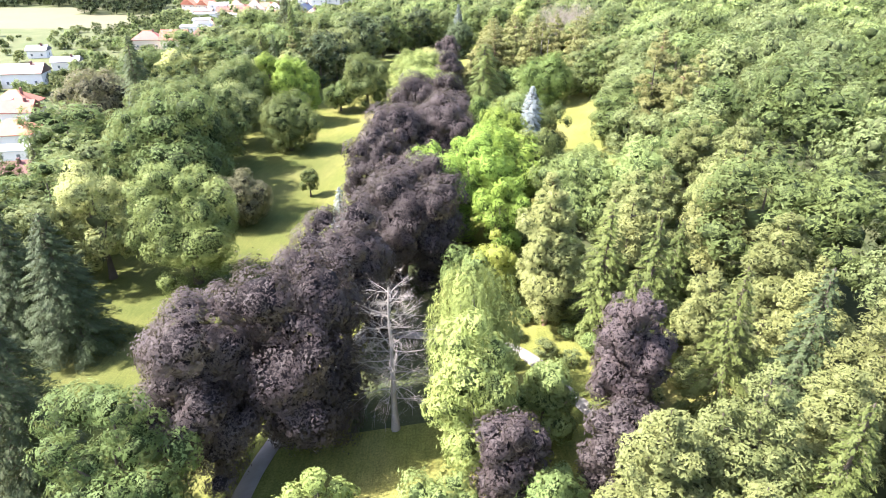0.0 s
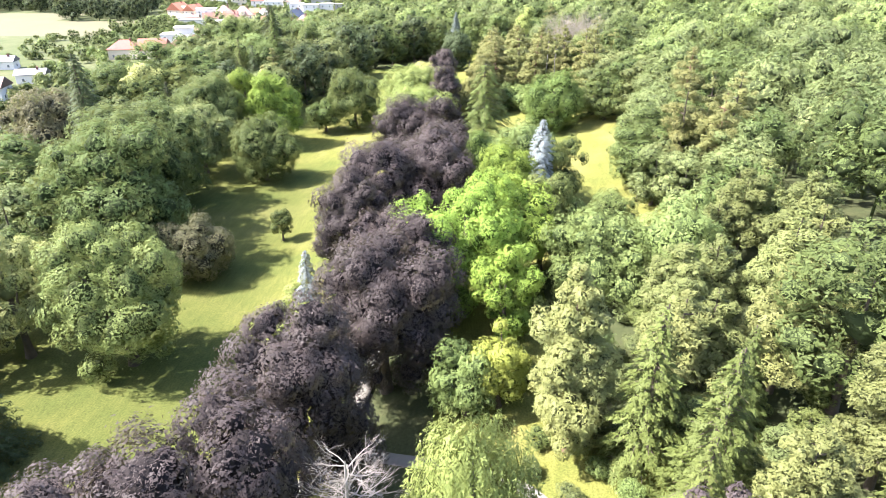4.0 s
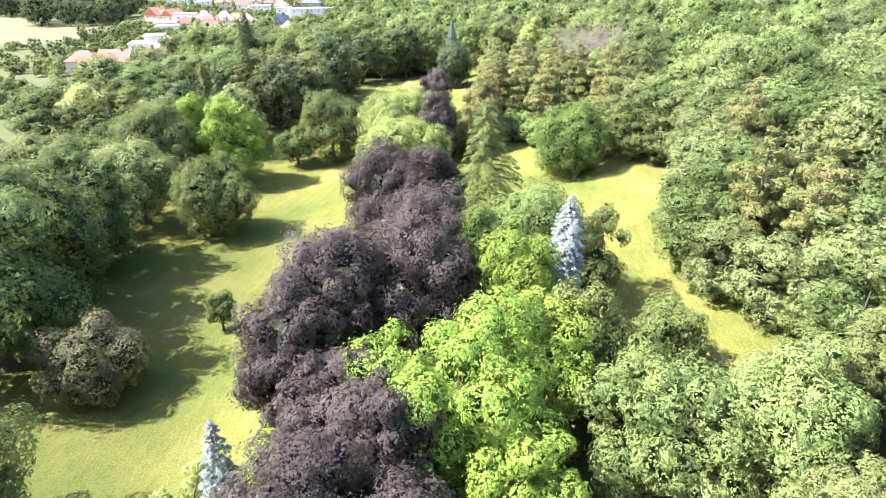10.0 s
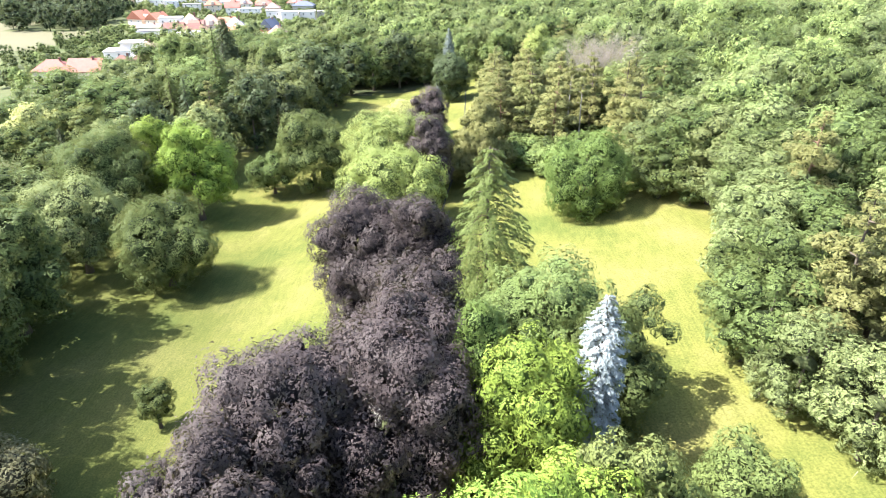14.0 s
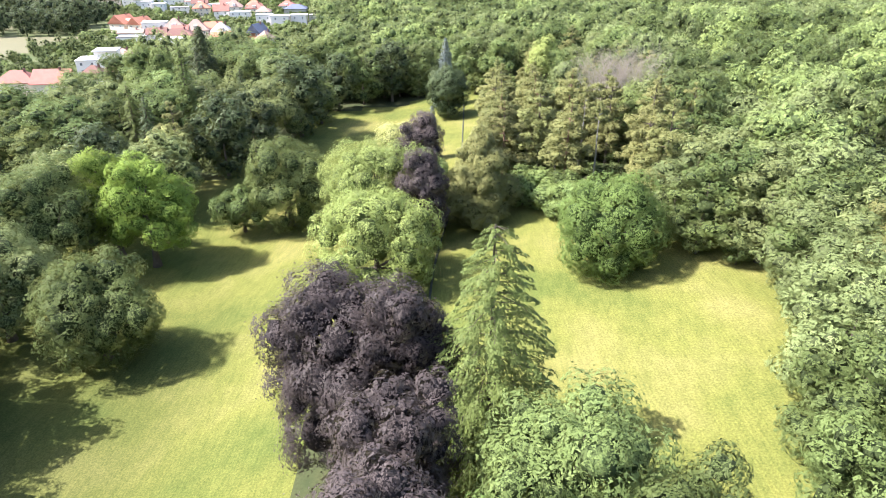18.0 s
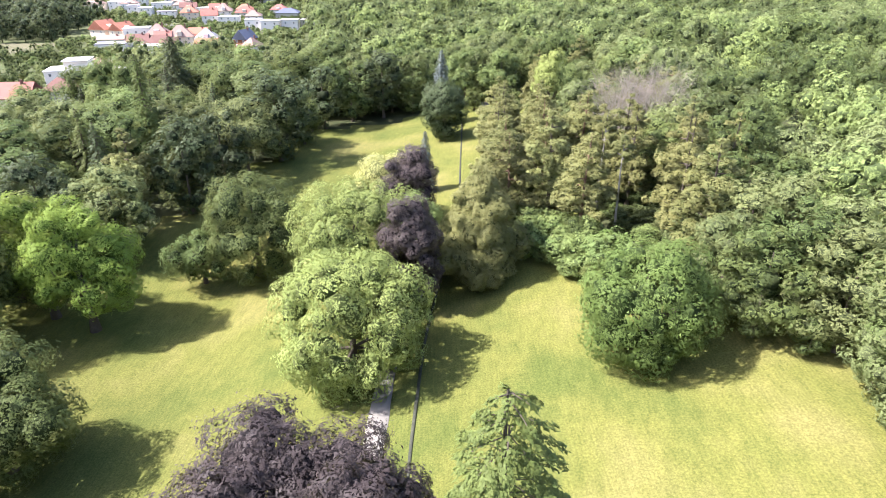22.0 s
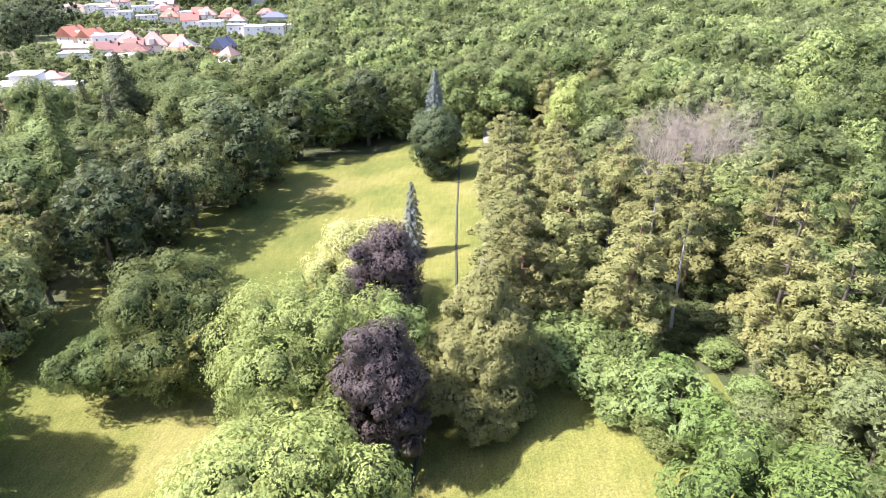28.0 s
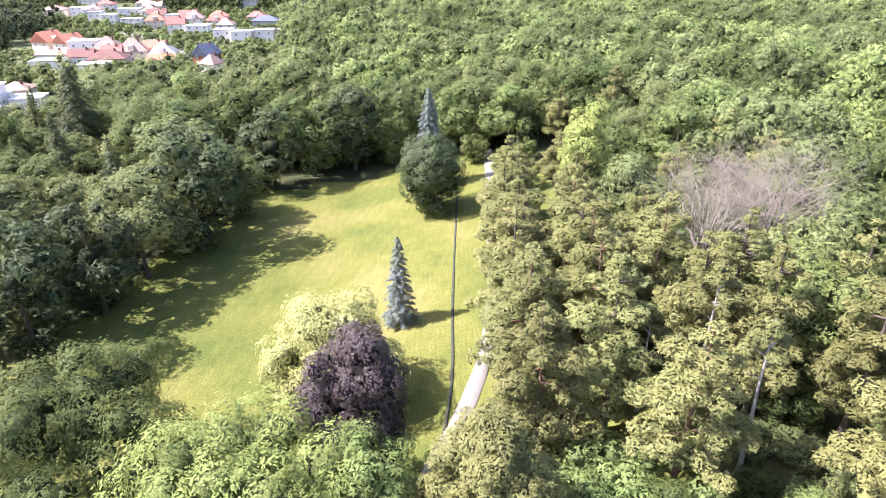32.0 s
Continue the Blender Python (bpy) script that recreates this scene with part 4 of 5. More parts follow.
def proto_spruce(seed, h, r, leaf):
    rng = np.random.default_rng(seed)
    (v, f), (wv, wf) = conifer_crown(rng, h, r, 0.44, 0.8, 11, dens=1.0, droop=0.42)
    (tv, tf), pts = trunk_mesh(rng, h * 0.98, 0.012 * h + 0.05, sides=6)
    return mesh_of("trunk", *joined([(tv, tf), (wv, wf)])), crown_mesh("crown", v, f, leaf, 0.35), leaf, BARK


PROTO = {
    "broad": [proto_leafy(400 + i, 19, 5.9, lf, 0.04, 0.46, 0.62, 30, -0.45, 1) for i, lf in enumerate(("forest", "forest", "oak", "lime", "forest", "linden", "oak"))],
    "dark": [proto_leafy(420 + i, 19, 5.9, lf, 0.04, 0.46, 0.62, 30, -0.45, 1) for i, lf in enumerate(("oak", "oak", "forest"))],
    "rim": [proto_leafy(410 + i, 16, 4.9, lf, 0.0, 0.44, 0.8) for i, lf in enumerate(("forest", "lime", "oak", "forest", "linden"))],
    "rimdark": [proto_leafy(415 + i, 19, 5.2, lf, 0.02, 0.46, 0.8) for i, lf in enumerate(("oak", "forest", "oak"))],
    "brown": [proto_pine(430 + i, 21, 4.8, "brownpine", cl, 0.36, 18, fat=1.1, flat=0.4) for i, cl in enumerate((0.2, 0.32, 0.45, 0.25))],
    "pine": [proto_pine(440 + i, 19, 4.6, "pine", cl, 0.36, 18, flat=0.5, fat=1.25) for i, cl in enumerate((0.08, 0.15, 0.25))],
    "spruce": [proto_spruce(450 + i, 20, 4.4, lf) for i, lf in enumerate(("spruce", "spruce", "dark"))],
    "yew": [proto_leafy(480 + i, 19, 5.2, "dark", 0.0, 0.6) for i in range(3)],
    "shrub": [proto_leafy(470 + i, 8, 3.6, lf, 0.0, 0.5, 0.9, 16) for i, lf in enumerate(("lime", "fresh", "lime"))],
    "garden": [proto_leafy(460 + i, 9, 4.2, lf, 0.02, 1.0, 0.8, 14, -0.6, 1) for i, lf in enumerate(("forest", "lime", "linden", "oak"))],
}
KIND = {"yew": ("yew_tree", "dense dark green yew in the wood", "tree"), "shrub": ("woodland_shrub", "bright green shrub at the foot of the pines", "shrub"), "garden": ("garden_tree", "rounded green tree in a village garden", "tree"), "broad": ("woodland_tree", "green broadleaved woodland tree", "tree"), "dark": ("woodland_tree", "dark green broadleaved woodland tree", "tree"),
        "rim": ("meadow_edge_tree", "green broadleaved tree at the meadow edge", "tree"), "rimdark": ("oak_tree", "dark green broadleaved tree at the meadow edge", "tree"),
        "brown": ("black_pine", "tall black pine with brownish needles and a bare trunk", "pine tree"), "pine": ("white_pine", "pine with pale grey-green needles", "pine tree"),
        "spruce": ("norway_spruce", "spruce with drooping branches in the wood", "conifer")}
HEIGHT = {"yew": 19, "shrub": 8, "garden": 9, "broad": 19, "dark": 19, "rim": 16, "rimdark": 19, "brown": 21, "pine": 19, "spruce": 20}
_first = {}


def woodland_tree(kind, x, y, h, wide=1.0):
    which = int(_rng.integers(len(PROTO[kind])))
    k = h / HEIGHT[kind]
    m = Matrix.Translation((x, y, float(ground_z(x, y)))) @ Matrix.Rotation(_rng.uniform(0, 6.28), 4, "Z") @ Matrix.Diagonal((k * wide, k * wide, k, 1))
    if (kind, which) in _first:
        return copy_thing(_first[kind, which], m)
    trunk, crown, leaf, bark = PROTO[kind][which]
    name, label, cat = KIND[kind]
    e = new(name)
    tagged(e, label, cat, "woodland trees")
    e.matrix_basis = m
    part("trunk", trunk, bark, e)
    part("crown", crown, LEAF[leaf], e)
    # later copies take the pose alone
    _first[kind, which] = e
    e.matrix_basis = Matrix.Identity(4)
    twin = copy_thing(e, m)
    for c in list(e.children):
        bpy.data.objects.remove(c)
    bpy.data.objects.remove(e)
    _first[kind, which] = twin
    return twin


TAKEN = [(12.8, 65, 4), (20.4, 89.5, 5), (29.5, 87.5, 4), (27.5, 166.5, 6), (26, 104, 3), (20, 98, 3), (30, 247, 3), (39, 221, 7), (46, 222, 7), (16.7, 44, 3), (14.5, 37, 3), (10.8, 190, 6), (9.5, 45, 3), (8.2, 33.5, 3)]


def free(x, y, r=3.0):
    return all((x - a) ** 2 + (y - b) ** 2 > (c + r) ** 2 for a, b, c in TAKEN)


# chosen trees of the wood's edge
for kind, x, y, h in [
        ("pine", 22.8, 32.5, 16.5), ("pine", 15.5, 31.0, 16.0), ("pine", 29.5, 35.0, 16.0), ("pine", 19.0, 26.0, 14.0), ("spruce", 25.0, 44.0, 17.5), ("spruce", 30.5, 42.0, 17.5),
        ("spruce", 21.6, 55.5, 20.0), ("pine", 33.0, 68.5, 18.5), ("pine", 35.2, 56.5, 18.0), ("spruce", 18.6, 62.0, 20.0), ("pine", 30.0, 78.6, 18.0), ("pine", 39.0, 91.5, 17.0), ("pine", 36.0, 76.5, 18.0),
        ("pine", 24.5, 71.5, 16.0), ("spruce", 27.5, 64.0, 14.0), ("pine", 26.8, 70.0, 17.0), ("pine", 35.0, 90.5, 16.0), ("brown", 40.0, 119.0, 20.0), ("brown", 45.0, 121.0, 20.0), ("brown", 49.0, 144.0, 20.0),
        ("brown", 44.0, 114.0, 18.0), ("brown", 52.0, 128.0, 19.0),
        ("brown", 16.2, 199.5, 19.5), ("brown", 23.5, 204.0, 20.5), ("brown", 16.0, 209.0, 20.0), ("brown", 15.9, 218.5, 20.0), ("brown", 24.0, 213.0, 20.5),
        ("brown", 38.5, 189.0, 20.0), ("brown", 40.0, 182.5, 19.0), ("brown", 36.0, 203.0, 19.0), ("brown", 16.6, 228.0, 19.5), ("brown", 24.0, 222.5, 20.0), ("brown", 31.0, 217.5, 19.0), ("brown", 42.0, 199.0, 18.0), ("brown", 37.0, 212.0, 18.5), ("brown", 46.0, 207.0, 18.0), ("brown", 17.4, 238.0, 18.0),
        ("brown", 25.5, 231.5, 18.5), ("brown", 32.5, 227.0, 17.5), ("brown", 20.0, 248.0, 17.0), ("brown", 27.5, 240.5, 17.0), ("brown", 48.0, 196.0, 18.0), ("brown", 54.0, 240.0, 18.0), ("brown", 50.0, 247.0, 18.0)]:
    woodland_tree(kind, x, y, h, 1.12)
    TAKEN.append((x, y, 2.2))

for x, y, h in [(16.2, 203.0, 5.5), (18.2, 199.5, 6.5), (20.0, 197.5, 7), (19.5, 194.0, 6.5), (22.0, 192.0, 6.5), (24.3, 188.5, 6.5), (26.5, 186.0, 7), (26.0, 191.5, 7), (28.5, 183.0, 7.5), (22.5, 195.5, 7), (15.2, 207.5, 4.5), (29.5, 188.0, 7), (30.5, 180.5, 8)]:
    woodland_tree("shrub", x, y, h, 1.15)

for x, y, h in [(16.6, 213.5, 18), (17.4, 224.0, 19), (18.6, 233.0, 18.5), (19.0, 243.0, 17.5), (19.8, 254.0, 17)]:
    woodland_tree("brown", x, y, h, 1.25)
    TAKEN.append((x, y, 2.0))

# two pines with long bare pale stems
for x, y, h, sd in [(32.5, 196.5, 16.0, 61), (31.5, 204.0, 17.0, 62), (27.2, 206.0, 12.0, 63)]:
    pine("black_pine", x, y, float(ground_z(x, y)) + h, 2.6, "brownpine", "black pine with a long bare pale trunk", sd, "woodland trees", PALE_BARK, clear=0.74, shelves=7, card=0.36)
    TAKEN.append((x, y, 3.2))

# undergrowth between the pines
for x, y, h in [(14, 71, 6), (17, 76, 7), (14, 79, 7), (25, 80, 7), (24, 93, 7), (17, 58, 6), (14.5, 56, 6), (23, 61, 7), (29, 72, 6), (31, 94, 8), (33, 83, 8), (13, 88, 8), (20, 68, 6), (27, 57, 7), (12, 50, 6), (33, 62, 8), (36, 98, 8), (25, 50, 7), (13.5, 93.5, 8)]:
    woodland_tree("rim", x, y, h, 1.25)

for x, y, h in [(9, 62.5, 4), (12, 58.5, 5), (8, 57.5, 4), (15, 61.5, 5), (16, 66, 6), (19, 72, 7), (22, 76, 7), (27, 76, 7), (30, 66, 7), (25, 67, 7), (18, 82, 7), (23, 84, 7), (28, 82, 8), (34, 72, 8), (21, 48, 6), (17, 50, 6), (28, 50, 7), (33, 50, 8), (24, 38, 6), (19, 38, 6), (30, 60, 7), (26, 89, 7), (36, 66, 8), (38, 84, 8), (10.5, 66, 5), (11, 75, 6), (9.5, 79, 6), (15.5, 84, 7), (32, 90, 8), (37, 58, 8)]:
    woodland_tree("rim", x, y, h, 1.35)

# the far edge of the left meadow
for y in (303, 311, 320, 329):
    for x in np.arange(-36, 64, 7.0):
        woodland_tree("rimdark" if y < 315 else "broad", x + _rng.uniform(-2, 2), y + _rng.uniform(-2, 2), _rng.uniform(14, 20), 1.1)

for x, y, h in [(36, 216, 8), (42.5, 217.0, 8), (40, 228, 11), (49.5, 216, 9), (34, 224, 8), (47, 230, 12), (22, 208, 5), (27, 215.5, 6), (28, 222.5, 6), (21, 226, 6), (33, 212.5, 7), (23, 236, 6), (21, 217, 5), (26, 210, 6), (31, 231, 7), (29, 235, 7), (38, 201, 7), (43, 212, 8), (40, 207, 8), (53.5, 224, 12), (22.5, 244, 7), (56, 217, 15), (61, 224, 15), (64, 232, 15)]:
    woodland_tree("rimdark", x, y, h, 1.4)

# the leafy rim of the wood along the meadow
for y in np.arange(97, 168, 5.4):
    x = float(edge_right(y)) + 4.4 + _rng.uniform(-1.0, 1.0)
    if free(x, y, -1.0):
        woodland_tree("rim", x, y + _rng.uniform(-1.2, 1.2), _rng.uniform(11, 15.5), _rng.uniform(1.0, 1.2))
        TAKEN.append((x, y, 2.4))
for x, y, h in [(35.5, 171.5, 13), (31.0, 177.5, 10), (27.0, 181.5, 8), (24.0, 186.0, 7.5), (21.5, 191.0, 7), (27.5, 190.5, 7), (18.8, 195.5, 6), (36.5, 193.5, 5), (38.5, 178.0, 14), (18.2, 204.0, 5), (19.0, 214.0, 5),
                (35.5, 184.5, 9), (40.0, 186.0, 14), (23.5, 196.5, 8), (37.5, 197.0, 8), (33.5, 201.5, 6), (39.5, 192.5, 13), (26.5, 209.0, 7), (36.0, 208.0, 9), (22.0, 200.5, 7), (41.5, 206.0, 12), (30, 193, 5), (33, 194.5, 6), (29, 199, 6), (35.5, 191.5, 7), (31, 188.5, 6), (30, 202.5, 6), (34.5, 199, 6)]:
    woodland_tree("rim", x, y, h, 1.85 if h < 9 else 1.4)
for x, y, h in [(38, 109, 12), (35.5, 115, 12), (35, 121, 13), (36.5, 128, 14), (39, 134, 14), (42.5, 139, 15), (46, 145, 15), (45.5, 152, 15), (43, 104, 14), (40, 125, 15), (44, 131, 16), (48, 138, 16), (41, 99, 13), (46, 109, 15), (50, 115, 16), (50, 150, 16), (40, 167, 13), (44.5, 171, 15), (46.5, 163, 15), (38.5, 173, 13), (43, 178, 15), (50, 168, 16), (48, 176, 16), (51, 158, 16), (53, 164, 17), (47, 152, 15), (46, 186, 15), (52, 184, 17), (46, 193, 15)]:
    woodland_tree("rimdark", x, y, h, 1.2)
    TAKEN.append((x, y, 2.0))

for y in np.arange(22, 335, 9.2):
    for x in np.arange(16, 76, 9.2):
        px, py = x + _rng.uniform(-3.2, 3.2), y + _rng.uniform(-3.2, 3.2)
        if px < edge_right(py) + 2.5 or px > 0.74 * py + 34 or px > 50 or not free(px, py, 1.0):
            continue
        u = _rng.uniform()
        if py < 105 and px < 46:
            kind = "pine" if u < 0.5 else "spruce" if u < 0.72 else "broad"
        elif 188 < py < 262 and px < 44:
            kind = "brown" if u < 0.55 else "broad"
        else:
            kind = "broad" if u < 0.62 else "dark" if u < 0.88 else "brown" if u < 0.95 else "spruce"
        if px < edge_right(py) + 16 and kind in ("broad", "dark"):
            woodland_tree("rim", px, py, _rng.uniform(12.5, 17), _rng.uniform(0.95, 1.15))
        else:
            woodland_tree(kind, px, py, _rng.uniform(15, 20), _rng.uniform(0.95, 1.2))

# the wood beside the left meadow
leafy_tree("linden_tree", -90.5, 210.5, 20.0, 5.6, "cream", "linden with golden blossom standing by village gardens", 292, card=0.6, foot=0.03, n1=26)
leafy_tree("linden_tree", -53.0, 215.0, 19.5, 5.2, "cream", "linden with golden blossom in the wood", 293, card=0.5, foot=0.03, n1=26)
leafy_tree("linden_tree", -79.0, 274.0, 26.0, 7.4, "linden", "tall light linden beside a white house", 294, card=0.65, foot=0.05, n1=36)
leafy_tree("beech_tree", -94.0, 167.0, 20.5, 9.0, "olive", "broad dark grey-green beech beside the village", 295, card=0.6, foot=0.03, n1=40)
conifer("fir", -72.2, 147.0, 33.0, 6.4, "dark", "very tall dark green fir above the wood", 296, card=0.55, per=13, taper=0.65, whorl=0.8)
conifer("fir", -71.0, 295.0, 29.5, 7.4, "dark", "broad dark green fir towering over the wood", 290, card=0.6, per=14, taper=0.6, whorl=0.8)
conifer("norway_spruce", -56.0, 240.0, 33.0, 5.6, "spruce", "tall yellow-green spruce standing over the wood", 291, card=0.5, per=12, whorl=0.8)
for x, y, h, kind in [(-40, 236, 19, "yew"), (-44, 226, 20, "yew"), (-33, 256, 21, "yew"), (-30, 270, 18, "rimdark"), (-38, 246, 20, "broad"), (-52, 221, 21, "brown"), (-60, 226, 22, "spruce"), 
                      (-84, 300, 21, "spruce"), (-91, 312, 20, "spruce"), (-64, 262, 22, "spruce"), (-48, 232, 22, "spruce"), (-66, 232, 23, "spruce"), (-50, 208, 19, "rimdark"), (-62, 208, 20, "yew"), (-27, 286, 19, "yew"), (-20, 294, 20, "rimdark"), (-11, 298, 20, "yew"), (-2, 299, 20, "rimdark"), (14, 300, 20, "broad"), (24, 292, 19, "broad"), (20, 304, 18, "broad"),
                      (-62, 100, 19, "rimdark"), (-68, 110, 20, "rimdark"), (-70, 125, 20, "broad"), (-66, 142, 19, "broad"), (-58, 148, 16, "broad"), (-62, 86, 18, "rimdark"), (-68, 76, 18, "rimdark"), (-58, 60, 17, "spruce"), (-62, 52, 16, "rimdark"), (-52, 38, 15, "rimdark")]:
    woodland_tree(kind, x, y, h, 1.1)
    TAKEN.append((x, y, 3.0))
TAKEN += [(-90.5, 210.5, 4), (-53, 215, 4), (-79, 274, 5), (-94, 167, 6), (-72, 147, 4), (-71, 294, 6), (-55, 118, 9), (-58, 132, 8), (-57, 146, 7), (-60, 184, 8), (-57, 165, 7), (-53, 191, 5), (-45, 188, 6), (-40.5, 160.5, 8)]
for y in np.arange(60, 335, 9.8):
    for x in np.arange(-108, -30, 9.8):
        px, py = x + _rng.uniform(-2.8, 2.8), y + _rng.uniform(-2.8, 2.8)
        if px > edge_left(py) - 4 or px < (-84 if py < 200 else -104) + 0.06 * (py - 200) or not free(px, py, 2.0) or -px > 0.74 * py + 30:
            continue
        u = _rng.uniform()
        woodland_tree(("rimdark" if px > edge_left(py) - 16 else "dark") if u < 0.55 else "broad" if u < 0.82 else "spruce", px, py, _rng.uniform(12.5, 22.5), _rng.uniform(1.05, 1.4) if u < 0.82 else 1.05)


# ---- far woods ----
def far_woods(name, leaf, spots, seed, label, full=False):
    """Joined crowns of a wood; each tree keeps a tone of its own."""
    rng = np.random.default_rng(seed)
    low = -1.1 if full else -0.3
    near = [leafy_crown(rng, 5.9, 5.7, 7.8, 0.54, 0.46, 28, 0.4, low=low, sub=1, fill=0.58, ragged=0.08, lobe=0.31)[0] for i in range(5)]
    away = [leafy_crown(rng, 6.0, 6.0, 7.8, 0.95, 0.36, 16, 0.42, low=low, sub=1, fill=0.6, ragged=0.1)[0] for i in range(5)]
    last = [leafy_crown(rng, 7.6, 7.6, 8.2, 1.9, 0.4, 10, 0.42, low=low, sub=1, fill=0.8)[0] for i in range(4)]
    pieces, tones = [], []
    for x, y, h in spots:
        kin = near if y < 330 else away if y < 590 else last
        v, f = kin[int(rng.integers(len(kin)))]
        th, k = rng.uniform(0, 6.28), h / 18
        wide = k * rng.uniform(0.85, 1.2)
        c, s = math.cos(th) * wide, math.sin(th) * wide
        g = float(ground_z(x, y))
        up = (7.9 if full else 9.6) * k
        stem = tube([(x, y, g - 0.3), (x, y, g + 9 * k)], [0.3, 0.2], 4)
        pieces += [(np.stack([v[:, 0] * c - v[:, 1] * s + x, v[:, 0] * s + v[:, 1] * c + y, v[:, 2] * k + g + up], -1), f), stem]
        tones.append(np.full(len(v) + len(stem[0]), rng.uniform(-0.24, 0.24)))
    me = crown_mesh(name, *joined(pieces), leaf, 0.85)
    me.attributes.new("tree_tone", "FLOAT", "POINT").data.foreach_set("value", np.concatenate(tones).astype(np.float32))
    return tagged(new(name, me), label, "woodland", kind="stuff")


_spots = {"forest": [], "oak": [], "lime": [], "hill": [], "belt": [], "front": []}
VILLAS = [(-131, 412, 200), (-83, 412, 130), (-134, 366, 160), (-134, 345, 260), (-118, 350, 200), (-157, 426, 120)]
_frng = np.random.default_rng(5)


def share_out(px, py, h):
    u = _frng.uniform()
    # more light green crowns than otherwise, to put distant haze into the colour
    _spots["forest" if u < 0.52 else "oak" if u < 0.78 else "lime"].append((px, py, h))


for y in np.arange(60, 600, 10.6):
    for x in np.arange(-420, 360, 10.6):
        px, py = x + _frng.uniform(-3.8, 3.8), y + _frng.uniform(-3.8, 3.8)
        if px > 0.57 * py + 30 or -px > 0.74 * py + 30:
            continue
        if -420 < px < -194 - 0.35 * (py - 458) and (460 if px > -262 else 514) < py < 585:
            _spots["hill"].append((px, py, _frng.uniform(13, 21)))
        elif 335 < py < 430 and -128 < px < 2 - 0.193 * (py - 143) and all((px - a) ** 2 + (py - b) ** 2 > c for a, b, c in VILLAS):
            _spots["front"].append((px, py, _frng.uniform(5.5, 9) if py > 380 else _frng.uniform(12, 19)))
        elif -196 < px < -150 and 320 < py < 440 and all((px - a) ** 2 + (py - b) ** 2 > c for a, b, c in VILLAS):
            _spots["belt"].append((px, py, _frng.uniform(4.5, 8)))
        elif (px > 49 and py < 335) or (py >= 335 and px > 2 - 0.193 * (py - 143)):
            share_out(px, py, _frng.uniform(12.5, 21))
for y in np.arange(600, 850, 13.5):
    for x in np.arange(-470, 480, 13.5):
        px, py = x + _frng.uniform(-5, 5), y + _frng.uniform(-5, 5)
        if px > -70 + 0.1 * (py - 600) or (py > 745 and px > -230):
            share_out(px, py, _frng.uniform(15, 20))
        elif px < -310 or py > 760 or (-215 < px < -95 and py > 688):
            _spots["belt"].append((px, py, _frng.uniform(11, 17)))
far_woods("far_woods", "forest", _spots["forest"], 11, "distant green woodland canopy")
far_woods("far_woods_dark", "oak", _spots["oak"], 12, "distant dark green woodland canopy")
far_woods("far_woods_light", "lime", _spots["lime"], 13, "distant light green woodland canopy")
far_woods("hillside_woods", "dark", _spots["hill"], 14, "dark tall trees along the straw field", True)
far_woods("tree_belt", "oak", _spots["belt"], 15, "dark green trees behind the village", True)
far_woods("village_edge_woods", "forest", _spots["front"], 16, "green trees between the park and the village", True)


# ---- the village ----
def box_mesh(name, x0, x1, y0, y1, z0, z1, bev=0.03):
    bm = bmesh.new()
    bmesh.ops.create_cube(bm, size=1)
    for v in bm.verts:
        v.co = Vector(((x0 + x1) / 2 + v.co.x * (x1 - x0), (y0 + y1) / 2 + v.co.y * (y1 - y0), (z0 + z1) / 2 + v.co.z * (z1 - z0)))
    bmesh.ops.bevel(bm, geom=bm.edges[:], offset=bev, segments=1, affect="EDGES")
    me = bpy.data.meshes.new(name)
    bm.to_mesh(me)
    bm.free()
    return me


def roof_mesh(name, w, d, z0, rise, kind, over=0.5):
    """A gabled or hipped roof with eaves, as a thin closed shell."""
    x, y = w / 2 + over, d / 2 + over
    rx = x if kind == "gable" else max(0.3, x - y)
    bm = bmesh.new()
    t = 0.22
    v = [bm.verts.new(c) for c in ((-x, -y, z0), (x, -y, z0), (x, y, z0), (-x, y, z0), (-rx, 0, z0 + rise), (rx, 0, z0 + rise))]
    u = [bm.verts.new((p.co.x, p.co.y, p.co.z + t)) for p in v]
    for q in (v, u):
        for f in ((0, 1, 5, 4), (2, 3, 4, 5), (1, 2, 5), (3, 0, 4)):
            bm.faces.new([q[i] for i in f])
    for a, b in ((0, 1), (1, 2), (2, 3), (3, 0)):
        bm.faces.new((v[a], v[b], u[b], u[a]))
    bmesh.ops.recalc_face_normals(bm, faces=bm.faces[:])
    me = bpy.data.meshes.new(name)
    bm.to_mesh(me)
    bm.free()
    return me


